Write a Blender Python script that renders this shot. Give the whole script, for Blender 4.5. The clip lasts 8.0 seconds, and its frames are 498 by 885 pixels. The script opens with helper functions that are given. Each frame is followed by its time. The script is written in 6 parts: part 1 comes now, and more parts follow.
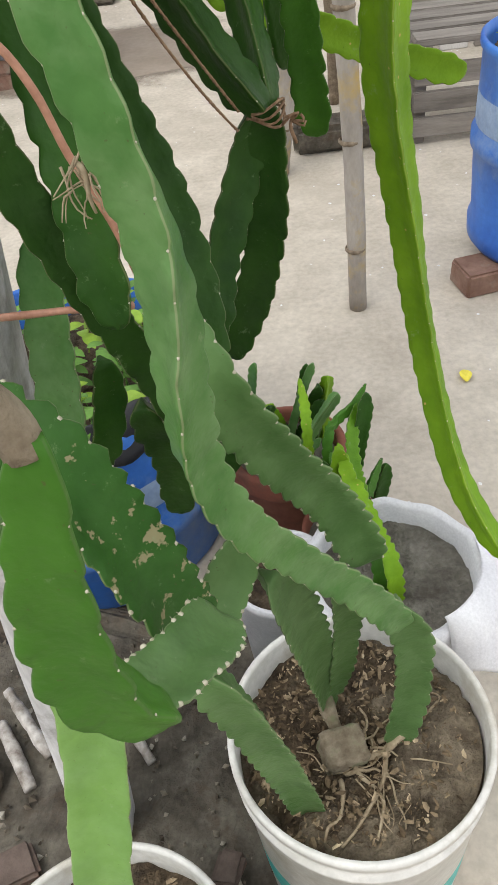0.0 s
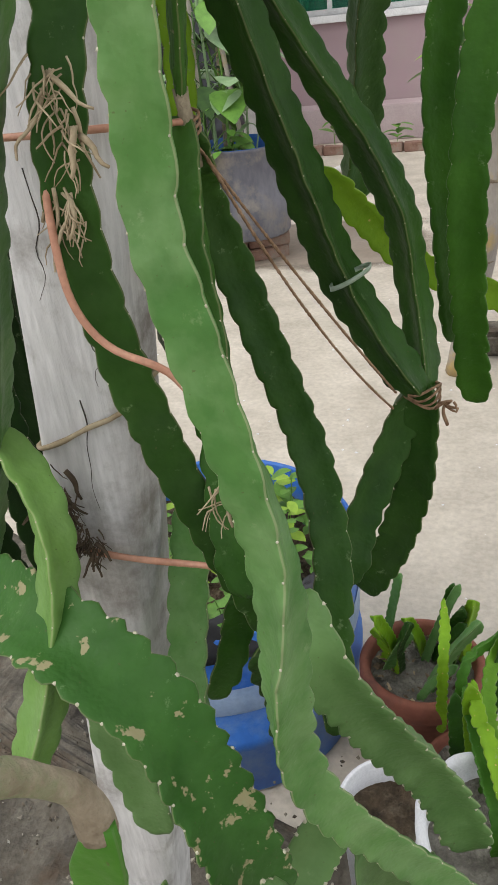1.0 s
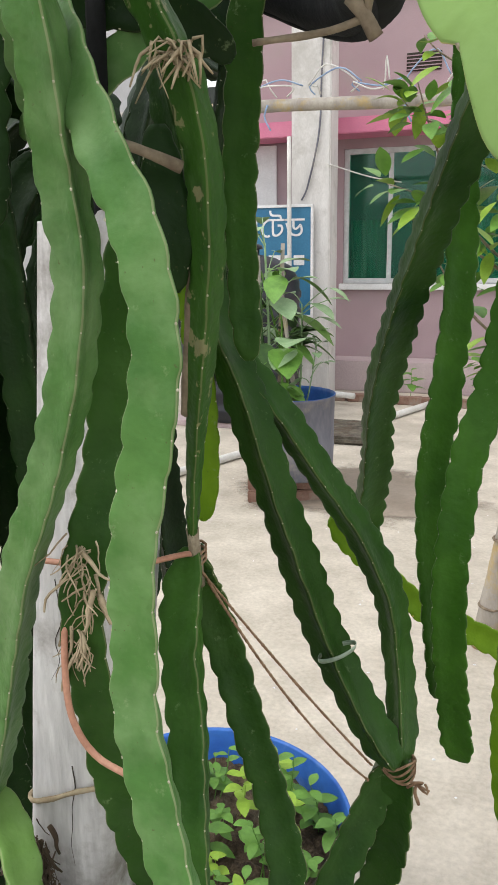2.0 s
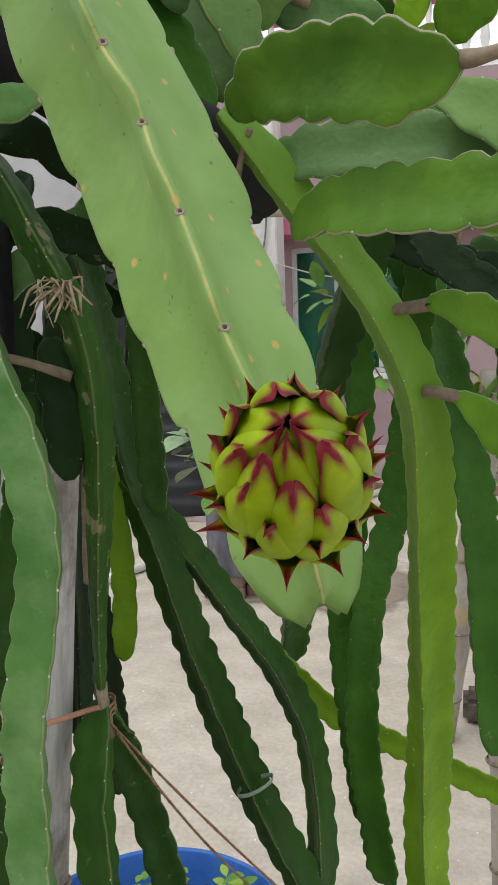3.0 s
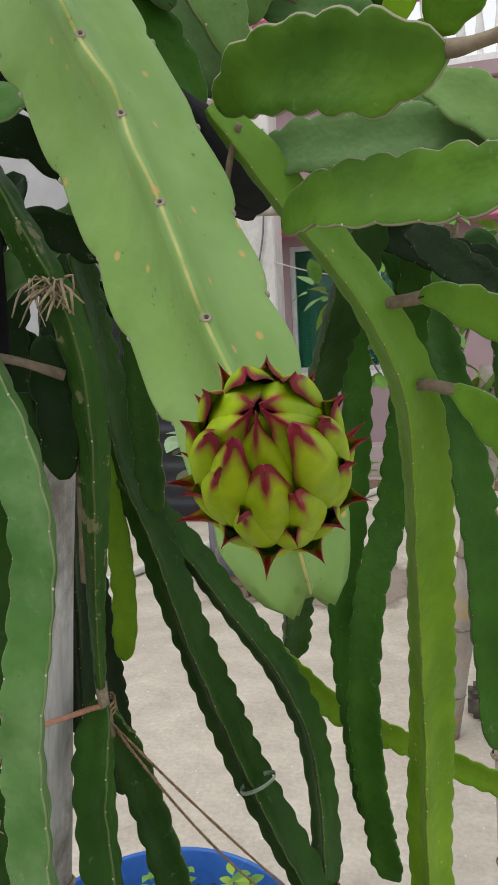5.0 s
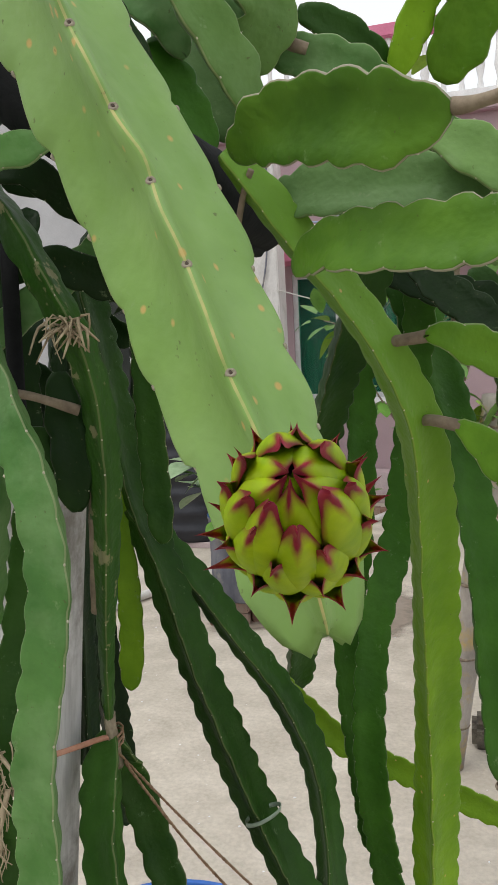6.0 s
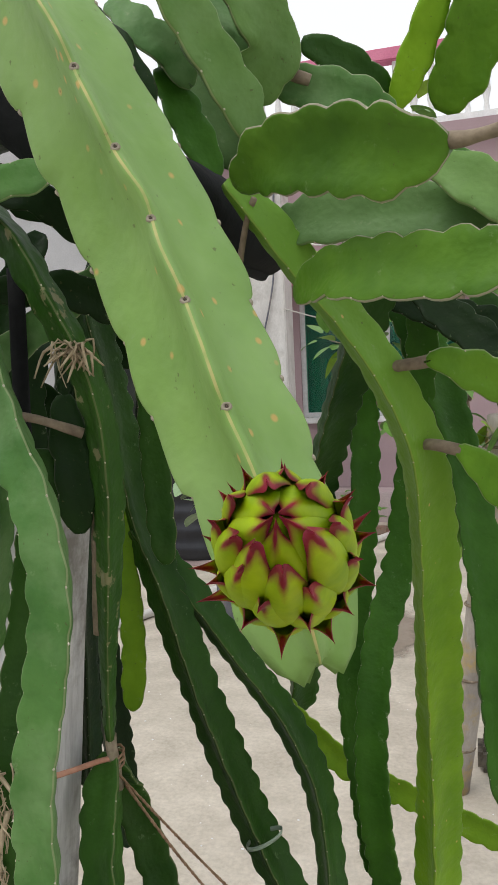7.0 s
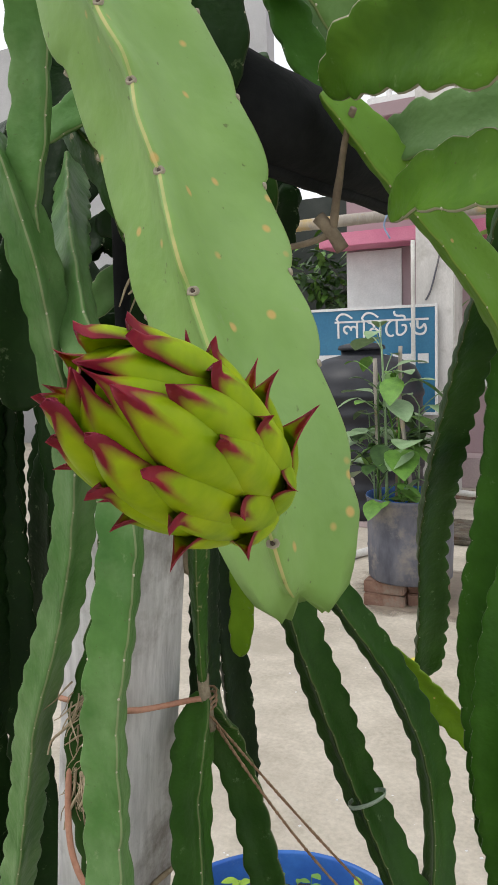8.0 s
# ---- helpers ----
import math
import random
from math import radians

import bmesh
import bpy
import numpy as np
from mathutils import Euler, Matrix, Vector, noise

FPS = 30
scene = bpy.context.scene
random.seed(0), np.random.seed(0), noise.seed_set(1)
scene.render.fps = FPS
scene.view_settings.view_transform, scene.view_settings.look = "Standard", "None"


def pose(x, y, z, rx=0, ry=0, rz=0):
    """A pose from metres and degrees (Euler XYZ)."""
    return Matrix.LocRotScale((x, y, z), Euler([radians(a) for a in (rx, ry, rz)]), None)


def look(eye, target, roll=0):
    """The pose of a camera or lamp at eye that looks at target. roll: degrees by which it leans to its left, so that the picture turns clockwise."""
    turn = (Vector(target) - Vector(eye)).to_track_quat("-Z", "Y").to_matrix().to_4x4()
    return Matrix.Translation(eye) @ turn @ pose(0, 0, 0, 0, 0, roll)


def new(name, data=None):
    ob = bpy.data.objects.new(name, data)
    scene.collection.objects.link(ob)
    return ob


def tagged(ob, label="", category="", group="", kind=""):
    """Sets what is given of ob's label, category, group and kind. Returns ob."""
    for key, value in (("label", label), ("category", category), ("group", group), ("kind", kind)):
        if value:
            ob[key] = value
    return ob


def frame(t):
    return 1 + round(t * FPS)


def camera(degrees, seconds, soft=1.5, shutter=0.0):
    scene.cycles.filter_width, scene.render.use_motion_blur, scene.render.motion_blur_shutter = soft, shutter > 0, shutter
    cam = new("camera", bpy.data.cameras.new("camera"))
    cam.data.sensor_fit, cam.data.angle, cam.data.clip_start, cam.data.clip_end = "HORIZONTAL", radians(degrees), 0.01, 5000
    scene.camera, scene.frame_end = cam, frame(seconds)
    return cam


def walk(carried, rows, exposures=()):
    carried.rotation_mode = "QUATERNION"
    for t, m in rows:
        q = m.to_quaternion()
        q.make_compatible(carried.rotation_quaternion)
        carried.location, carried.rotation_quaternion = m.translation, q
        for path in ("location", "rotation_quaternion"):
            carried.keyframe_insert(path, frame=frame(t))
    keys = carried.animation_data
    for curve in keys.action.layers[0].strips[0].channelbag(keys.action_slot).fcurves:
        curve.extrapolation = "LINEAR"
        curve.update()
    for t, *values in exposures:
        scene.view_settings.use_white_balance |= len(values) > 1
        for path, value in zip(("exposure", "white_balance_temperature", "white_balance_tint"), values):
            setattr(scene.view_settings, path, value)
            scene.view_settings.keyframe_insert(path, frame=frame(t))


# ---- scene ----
cam = camera(35.7, 8.0)
PATH = [
    (0, (0.089, 0.063, 1.209), (-0.021, 1.527, -0.149), -8.3),
    (0.5, (0.111, 0.064, 1.23), (-0.238, 1.595, -0.009), -8.2),
    (1, (0.121, 0.084, 1.293), (-0.392, 1.738, 0.292), -6.8),
    (1.5, (0.128, 0.09, 1.362), (-0.479, 1.854, 0.641), -3.7),
    (2, (0.17, 0.074, 1.444), (-0.469, 1.903, 0.947), -0.9),
    (2.2, (0.187, 0.07, 1.469), (-0.447, 1.917, 1.04), -0.7),
    (3.3, (0.236, 0.048, 1.508), (-0.297, 1.956, 1.234), -2.7),
    (3.5, (0.239, 0.049, 1.506), (-0.292, 1.956, 1.224), -2.8),
    (4, (0.242, 0.052, 1.503), (-0.299, 1.954, 1.207), -3.2),
    (4.5, (0.236, 0.054, 1.504), (-0.316, 1.953, 1.207), -3.2),
    (6, (0.231, 0.042, 1.512), (-0.33, 1.949, 1.292), -2.9),
    (6.5, (0.232, 0.036, 1.519), (-0.329, 1.947, 1.334), -2.6),
    (7, (0.235, 0.039, 1.516), (-0.341, 1.947, 1.342), -2.6),
    (7.5, (0.247, 0.062, 1.505), (-0.465, 1.912, 1.245), -2.9),
    (8, (0.266, 0.081, 1.497), (-0.696, 1.815, 1.239), -1.9),
]
walk(cam, [(t, look(eye, target, roll)) for t, eye, target, roll in PATH], exposures=[(0.0, 0.10), (0.5, 0.12), (1.0, 0.02), (1.5, 0.22), (2.2, 0.14), (3.3, -0.26), (4.7, -0.28), (6.3, -0.20), (7.0, -0.20), (7.5, -0.26), (8.0, -0.17)])

# ---- world and light: a bright overcast day ----
world = bpy.data.worlds.new("overcast_sky")
scene.world = world
world.use_nodes = True
wn = world.node_tree.nodes
sky = wn.new("ShaderNodeTexSky")
sky.sky_type = "NISHITA"
sky.sun_disc = False
sky.sun_elevation = radians(58)
sky.sun_rotation = radians(222)
sky.air_density, sky.dust_density, sky.ozone_density = 0.8, 6.0, 0.6
veil = wn.new("ShaderNodeHueSaturation")
veil.inputs["Saturation"].default_value = 0.25
veil.inputs["Value"].default_value = 1.25
world.node_tree.links.new(sky.outputs[0], veil.inputs["Color"])
cloud = wn.new("ShaderNodeMix")
cloud.data_type = "RGBA"
cloud.inputs[0].default_value = 0.8
cloud.inputs[7].default_value = (7.0, 7.15, 7.3, 1)
world.node_tree.links.new(veil.outputs[0], cloud.inputs[6])
world.node_tree.links.new(cloud.outputs[2], wn["Background"].inputs[0])
wn["Background"].inputs[1].default_value = 0.185

sun_data = bpy.data.lights.new("sun", "SUN")
sun_data.energy, sun_data.angle, sun_data.color = 0.7, radians(26), (1.0, 0.96, 0.9)
sun = new("sun", sun_data)
sun.matrix_world = look((0, 0, 30), (12, 13.5, 0))


# ---- materials ----
def material(name, rough=0.6, metal=0.0, spec=0.5):
    m = bpy.data.materials.new(name)
    m.use_nodes = True
    b = m.node_tree.nodes["Principled BSDF"]
    b.inputs["Roughness"].default_value = rough
    b.inputs["Metallic"].default_value = metal
    b.inputs["Specular IOR Level"].default_value = spec
    return m, m.node_tree.nodes, m.node_tree.links, b


def noise_tex(nodes, links, scale, detail=6, rough=0.6, coords=None, stretch=None):
    if coords is None:
        tc = nodes.new("ShaderNodeTexCoord")
        coords = tc.outputs["Object"]
    if stretch:
        mp = nodes.new("ShaderNodeMapping")
        mp.inputs["Scale"].default_value = stretch
        links.new(coords, mp.inputs["Vector"])
        coords = mp.outputs["Vector"]
    n = nodes.new("ShaderNodeTexNoise")
    n.inputs["Scale"].default_value = scale
    n.inputs["Detail"].default_value = detail
    n.inputs["Roughness"].default_value = rough
    links.new(coords, n.inputs["Vector"])
    return n.outputs["Fac"]


def ramp(nodes, links, fac, stops):
    r = nodes.new("ShaderNodeValToRGB")
    els = r.color_ramp.elements
    while len(els) < len(stops):
        els.new(0.5)
    for e, (p, c) in zip(els, stops):
        e.position, e.color = p, (*c, 1)
    links.new(fac, r.inputs["Fac"])
    return r.outputs["Color"]


def mix(nodes, links, fac, a, b, mode="MIX"):
    n = nodes.new("ShaderNodeMix")
    n.data_type, n.blend_type = "RGBA", mode
    for sock, v in ((n.inputs[0], fac), (n.inputs[6], a), (n.inputs[7], b)):
        if isinstance(v, (int, float)):
            sock.default_value = v
        elif isinstance(v, tuple):
            sock.default_value = (*v, 1)
        else:
            links.new(v, sock)
    return n.outputs[2]


def bump(nodes, links, b, height, strength=0.3, dist=0.002):
    n = nodes.new("ShaderNodeBump")
    n.inputs["Strength"].default_value = strength
    n.inputs["Distance"].default_value = dist
    links.new(height, n.inputs["Height"])
    links.new(n.outputs["Normal"], b.inputs["Normal"])


def mottled(name, dark, light, scale=8.0, fine=90.0, rough=0.7, bumpy=0.3, dist=0.002, metal=0.0, spec=0.4, stain=None, stain_scale=2.0, stretch=None, fine_amount=0.35):
    """Two scales of variation, with fine relief and an optional third colour in patches."""
    m, n, l, b = material(name, rough, metal, spec)
    big = noise_tex(n, l, scale, 6, stretch=stretch)
    col = ramp(n, l, big, [(0.32, dark), (0.68, light)])
    small = noise_tex(n, l, fine, 4, stretch=stretch)
    speck = ramp(n, l, small, [(0.3, (0.72, 0.72, 0.72)), (0.7, (1.2, 1.2, 1.2))])
    col = mix(n, l, fine_amount, col, mix(n, l, 1.0, col, speck, "MULTIPLY"))
    if stain:
        s = noise_tex(n, l, stain_scale, 8, 0.7)
        sf = ramp(n, l, s, [(0.52, (0, 0, 0)), (0.66, (1, 1, 1))])
        col = mix(n, l, sf, col, stain)
    l.new(col, b.inputs["Base Color"])
    bump(n, l, b, small, bumpy, dist)
    return m


def cactus_skin(name, dark, light, margin, waxy=0.0, spots=0.0, scars=0.0, rib=0.72, relief_by=0.42, upper=None, rim_by=0.36):
    """Cactus skin: cloudy green, a pale corky margin along the ribs, scars and a waxy bloom."""
    m, n, l, b = material(name, 0.46, 0.0, 0.16)
    info = n.new("ShaderNodeObjectInfo")
    big = noise_tex(n, l, 14.0, 4)
    col = ramp(n, l, big, [(0.3, dark), (0.7, light)])
    streak = noise_tex(n, l, 60.0, 3)
    col = mix(n, l, 0.3, col, mix(n, l, 1.0, col, ramp(n, l, streak, [(0.3, (0.75, 0.78, 0.72)), (0.7, (1.18, 1.15, 1.2))]), "MULTIPLY"))
    hue = n.new("ShaderNodeHueSaturation")
    mr = n.new("ShaderNodeMapRange")
    mr.inputs["To Min"].default_value, mr.inputs["To Max"].default_value = 0.82, 1.18
    l.new(info.outputs["Random"], mr.inputs["Value"])
    l.new(mr.outputs["Result"], hue.inputs["Value"])
    l.new(col, hue.inputs["Color"])
    col = hue.outputs["Color"]
    if upper:
        along = n.new("ShaderNodeAttribute")
        along.attribute_name = "along"
        col = mix(n, l, ramp(n, l, along.outputs["Fac"], [(0.10, (1, 1, 1)), (0.32, (0, 0, 0))]), col, upper)
    if waxy:
        bloom = ramp(n, l, noise_tex(n, l, 22.0, 5), [(0.4, (0, 0, 0)), (0.75, (waxy, waxy, waxy))])
        col = mix(n, l, bloom, col, (0.27, 0.40, 0.19))
    if spots:
        v = n.new("ShaderNodeTexVoronoi")
        tc = n.new("ShaderNodeTexCoord")
        v.inputs["Scale"].default_value = 105.0
        v.inputs["Randomness"].default_value = 1.0
        l.new(tc.outputs["Object"], v.inputs["Vector"])
        near = ramp(n, l, v.outputs["Distance"], [(0.09, (1, 1, 1)), (0.17, (0, 0, 0))])
        sep = n.new("ShaderNodeSeparateColor")
        l.new(v.outputs["Color"], sep.inputs[0])
        some = ramp(n, l, sep.outputs[0], [(1 - spots, (0, 0, 0)), (1 - spots + 0.02, (1, 1, 1))])
        col = mix(n, l, mix(n, l, 1.0, near, some, "MULTIPLY"), col, (0.50, 0.36, 0.12))
    if scars:
        patch = ramp(n, l, noise_tex(n, l, 62.0, 4, 0.55), [(0.605, (0, 0, 0)), (0.63, (scars, scars, scars))])
        col = mix(n, l, patch, col, (0.34, 0.29, 0.17))
    rub = ramp(n, l, noise_tex(n, l, 70.0, 6, 0.75), [(0.62, (0, 0, 0)), (0.72, (0.45, 0.45, 0.45))])
    col = mix(n, l, rub, col, (0.25, 0.33, 0.17))
    speck = ramp(n, l, noise_tex(n, l, 330.0, 2), [(0.70, (0, 0, 0)), (0.76, (0.6, 0.6, 0.6))])
    col = mix(n, l, speck, col, (0.08, 0.075, 0.03))
    at = n.new("ShaderNodeAttribute")
    at.attribute_name = "rim"
    wob = noise_tex(n, l, 120.0, 3)
    add = n.new("ShaderNodeMath")
    add.operation = "MULTIPLY_ADD"
    add.inputs[1].default_value = 0.35
    l.new(wob, add.inputs[0])
    l.new(at.outputs["Fac"], add.inputs[2])
    sc = n.new("ShaderNodeMath")
    sc.operation = "MULTIPLY"
    sc.inputs[1].default_value = 0.8
    l.new(add.outputs[0], sc.inputs[0])
    edge = ramp(n, l, sc.outputs[0], [(rib, (0, 0, 0)), (rib + 0.16, (rim_by, rim_by, rim_by))])
    col = mix(n, l, edge, col, margin)
    l.new(col, b.inputs["Base Color"])
    relief = n.new("ShaderNodeMath")
    relief.operation = "MULTIPLY_ADD"
    relief.inputs[1].default_value = 0.12
    l.new(noise_tex(n, l, 260.0, 3), relief.inputs[0])
    l.new(noise_tex(n, l, 42.0, 3), relief.inputs[2])
    bump(n, l, b, relief.outputs[0], relief_by, 0.006)
    return m


M_DARK = cactus_skin("cactus_dark_green", (0.014, 0.052, 0.006), (0.033, 0.099, 0.011), (0.22, 0.21, 0.11), waxy=0.05)
# near-black green: the shade among the stems is put into this colour
M_SHADED = cactus_skin("cactus_shaded_dark_green", (0.0045, 0.018, 0.003), (0.011, 0.036, 0.005), (0.05, 0.06, 0.03))
M_MID = cactus_skin("cactus_mid_green", (0.054, 0.146, 0.034), (0.098, 0.226, 0.056), (0.40, 0.38, 0.24), waxy=0.45, rib=0.75)
M_LIGHT = cactus_skin("cactus_pale_green", (0.168, 0.310, 0.070), (0.240, 0.402, 0.108), (0.62, 0.50, 0.22), waxy=0.4, spots=0.6, rib=0.86, relief_by=0.2, rim_by=0.8)
M_LIME = cactus_skin("cactus_lime_green", (0.125, 0.265, 0.010), (0.205, 0.38, 0.018), (0.24, 0.28, 0.07), spots=0.15)
M_DROOP = cactus_skin("cactus_drooping_lime", (0.098, 0.212, 0.008), (0.175, 0.325, 0.015), (0.30, 0.32, 0.10), spots=0.15, upper=(0.145, 0.300, 0.036))
M_OLIVE = cactus_skin("cactus_olive_green", (0.056, 0.150, 0.009), (0.120, 0.255, 0.018), (0.34, 0.31, 0.24))
M_SCARRED = cactus_skin("cactus_scarred_green", (0.026, 0.090, 0.014), (0.050, 0.148, 0.025), (0.26, 0.27, 0.15), waxy=0.06, scars=0.8)
M_CORKY = cactus_skin("cactus_corky_dark_green", (0.018, 0.062, 0.008), (0.040, 0.112, 0.014), (0.22, 0.21, 0.11), scars=0.55)
M_DEEP = cactus_skin("cactus_deep_green", (0.030, 0.100, 0.010), (0.055, 0.160, 0.016), (0.09, 0.14, 0.055))
M_YOUNG = cactus_skin("cactus_young_green", (0.040, 0.110, 0.009), (0.105, 0.225, 0.020), (0.36, 0.32, 0.25), rib=0.62, rim_by=0.85)
M_DULL = cactus_skin("cactus_dull_green", (0.070, 0.145, 0.042), (0.112, 0.212, 0.068), (0.24, 0.26, 0.15), waxy=0.2)
M_SOFT = cactus_skin("cactus_soft_green", (0.11, 0.225, 0.050), (0.165, 0.30, 0.075), (0.34, 0.33, 0.19), waxy=0.3)
M_LEAF = mottled("leaf_green", (0.075, 0.18, 0.025), (0.15, 0.32, 0.05), 20, 120, 0.5, 0.2)
M_LEAF_PALE = mottled("leaf_pale_green", (0.16, 0.27, 0.12), (0.28, 0.40, 0.22), 14, 90, 0.5, 0.2)
M_LEAF_DARK = mottled("leaf_dark_green", (0.03, 0.075, 0.02), (0.06, 0.13, 0.03), 20, 120, 0.5, 0.2)
M_LEAF_YELLOW = mottled("leaf_yellow_green", (0.19, 0.33, 0.025), (0.30, 0.46, 0.05), 20, 120, 0.5, 0.2)
M_CONCRETE = mottled("yard_concrete", (0.41, 0.365, 0.30), (0.58, 0.525, 0.445), 4.5, 55, 0.85, 0.6, 0.004, stain=(0.41, 0.365, 0.30), stain_scale=1.1, fine_amount=0.5)
M_SOILFLOOR = mottled("dirty_ground", (0.036, 0.029, 0.021), (0.175, 0.157, 0.124), 13, 95, 0.95, 0.7, 0.008, stain=(0.085, 0.058, 0.038), stain_scale=7, fine_amount=0.8)
M_POST = mottled("weathered_post", (0.46, 0.45, 0.455), (0.70, 0.69, 0.69), 9, 60, 0.9, 0.55, 0.003, stain=(0.24, 0.22, 0.20), stain_scale=6, stretch=(3, 3, 0.4), fine_amount=0.6)
M_BARK = mottled("pale_peeling_bark", (0.20, 0.17, 0.14), (0.62, 0.59, 0.55), 40, 120, 0.9, 0.8, 0.003)
M_CRACK = mottled("dark_crack", (0.03, 0.025, 0.02), (0.06, 0.05, 0.04), 30, 90, 0.95)
M_ROOT = mottled("dry_root", (0.24, 0.18, 0.11), (0.46, 0.38, 0.26), 60, 200, 0.9, 0.4, 0.001)
M_ROOT_DARK = mottled("dark_root", (0.035, 0.024, 0.016), (0.12, 0.085, 0.055), 60, 200, 0.95, 0.4, 0.001)
M_CORK = mottled("corky_bark", (0.14, 0.105, 0.075), (0.31, 0.25, 0.18), 40, 160, 0.95, 0.6, 0.001)
M_STUB = mottled("corky_stub", (0.15, 0.115, 0.075), (0.34, 0.29, 0.21), 55, 190, 0.95, 0.8, 0.003, stain=(0.17, 0.19, 0.10), stain_scale=28)
M_WIRE = mottled("copper_coloured_cord", (0.36, 0.17, 0.11), (0.54, 0.29, 0.20), 50, 200, 0.5, 0.2, 0.0005)
M_TWINE = mottled("brown_twine", (0.16, 0.09, 0.05), (0.34, 0.22, 0.14), 120, 400, 0.95, 0.6, 0.0008)
M_STRAP = mottled("clear_plastic_tie", (0.24, 0.32, 0.24), (0.38, 0.46, 0.38), 60, 200, 0.3)
M_AREOLE = mottled("areole_felt", (0.36, 0.335, 0.235), (0.60, 0.57, 0.46), 90, 300, 0.95)
M_AREOLE_OLD = mottled("old_areole_felt", (0.24, 0.21, 0.15), (0.46, 0.42, 0.34), 90, 300, 0.95)
M_SPINE = mottled("dark_spine", (0.05, 0.035, 0.03), (0.12, 0.09, 0.06), 90, 300, 0.7)
M_BUCKET = mottled("white_plastic", (0.62, 0.61, 0.57), (0.78, 0.77, 0.74), 10, 80, 0.45, 0.1, 0.001, stain=(0.50, 0.47, 0.40), stain_scale=7)
M_TURQ = mottled("turquoise_print", (0.05, 0.42, 0.40), (0.12, 0.55, 0.50), 20, 80, 0.5)
M_SOIL = mottled("dry_soil", (0.030, 0.021, 0.013), (0.155, 0.112, 0.070), 34, 190, 0.98, 0.95, 0.008, stain=(0.20, 0.165, 0.115), stain_scale=12, fine_amount=0.8)
M_SOIL_GREY = mottled("grey_soil", (0.12, 0.11, 0.09), (0.25, 0.235, 0.20), 26, 150, 0.98, 0.95, 0.008, stain=(0.09, 0.08, 0.065), stain_scale=20, fine_amount=0.8)
M_RUBBLE = mottled("dusty_rubble", (0.13, 0.115, 0.09), (0.36, 0.33, 0.28), 30, 140, 0.97, 0.6, 0.003)
M_SOIL_TAN = mottled("dry_tan_dirt", (0.11, 0.085, 0.058), (0.27, 0.22, 0.155), 30, 170, 0.98, 0.95, 0.008, stain=(0.07, 0.052, 0.034), stain_scale=16, fine_amount=0.8)
M_CHIP = mottled("husk_chips", (0.17, 0.125, 0.08), (0.46, 0.37, 0.25), 60, 160, 0.95, 0.5)
for loose in (M_CHIP, M_RUBBLE):
    # each crumb has its own tone, from dark brown to nearly white
    ln, ll = loose.node_tree.nodes, loose.node_tree.links
    each = ln.new("ShaderNodeNewGeometry")
    tone = ramp(ln, ll, each.outputs["Random Per Island"], [(0.0, (0.22, 0.19, 0.16)), (0.5, (0.55, 0.50, 0.44)), (0.85, (1.0, 0.97, 0.92)), (1.0, (1.9, 1.95, 1.95))])
    skin = ln["Principled BSDF"].inputs["Base Color"]
    ll.new(mix(ln, ll, 1.0, skin.links[0].from_socket, tone, "MULTIPLY"), skin)
M_TERRA = mottled("terracotta", (0.17, 0.055, 0.035), (0.27, 0.10, 0.065), 14, 90, 0.85, 0.4, 0.002, stain=(0.12, 0.05, 0.035), stain_scale=9)
M_BLUE = mottled("blue_drum_plastic", (0.02, 0.10, 0.42), (0.05, 0.19, 0.58), 6, 60, 0.45, 0.15, 0.001, stain=(0.16, 0.26, 0.48), stain_scale=4)
M_BLUE_BAND = mottled("scuffed_blue_band", (0.20, 0.29, 0.46), (0.32, 0.42, 0.58), 20, 90, 0.6)
M_DRUM = mottled("grimy_grey_drum", (0.07, 0.075, 0.10), (0.19, 0.19, 0.22), 7, 60, 0.75, 0.3, 0.002, stain=(0.25, 0.23, 0.21), stain_scale=5, stretch=(1, 1, 0.35))
M_BLACK = mottled("black_rubber", (0.006, 0.007, 0.008), (0.016, 0.017, 0.018), 20, 160, 0.85, 0.4, 0.002, spec=0.15)
M_BAG = mottled("black_polythene", (0.012, 0.012, 0.014), (0.035, 0.035, 0.04), 10, 60, 0.35)
M_TANK = mottled("black_tank_plastic", (0.012, 0.013, 0.018), (0.03, 0.032, 0.04), 4, 60, 0.4)
M_CLOTH = mottled("white_sack_cloth", (0.62, 0.62, 0.66), (0.80, 0.80, 0.82), 12, 260, 0.85, 0.5, 0.001)
M_BAMBOO = mottled("weathered_bamboo", (0.26, 0.23, 0.20), (0.45, 0.41, 0.36), 9, 120, 0.8, 0.4, 0.002, stain=(0.46, 0.33, 0.12), stain_scale=5, stretch=(1, 1, 0.4))
M_WOOD = mottled("grey_wood", (0.13, 0.115, 0.10), (0.30, 0.27, 0.24), 6, 90, 0.85, 0.5, 0.002, stretch=(0.4, 3, 3))
M_BRICK = mottled("old_brick", (0.16, 0.085, 0.06), (0.30, 0.19, 0.145), 12, 90, 0.92, 0.6, 0.004, stain=(0.26, 0.22, 0.18), stain_scale=9)
M_BRICK_DIRTY = mottled("dirty_brick", (0.075, 0.055, 0.045), (0.20, 0.15, 0.125), 16, 90, 0.95, 0.7, 0.005, stain=(0.20, 0.10, 0.07), stain_scale=10)
M_WALL = mottled("mauve_wall_paint", (0.34, 0.245, 0.265), (0.40, 0.295, 0.315), 1.5, 120, 0.8, 0.15, 0.001, stain=(0.36, 0.285, 0.285), stain_scale=1.2)
M_PLINTH = mottled("plinth_paint", (0.42, 0.33, 0.34), (0.50, 0.41, 0.41), 2.5, 90, 0.85, 0.2, 0.002)
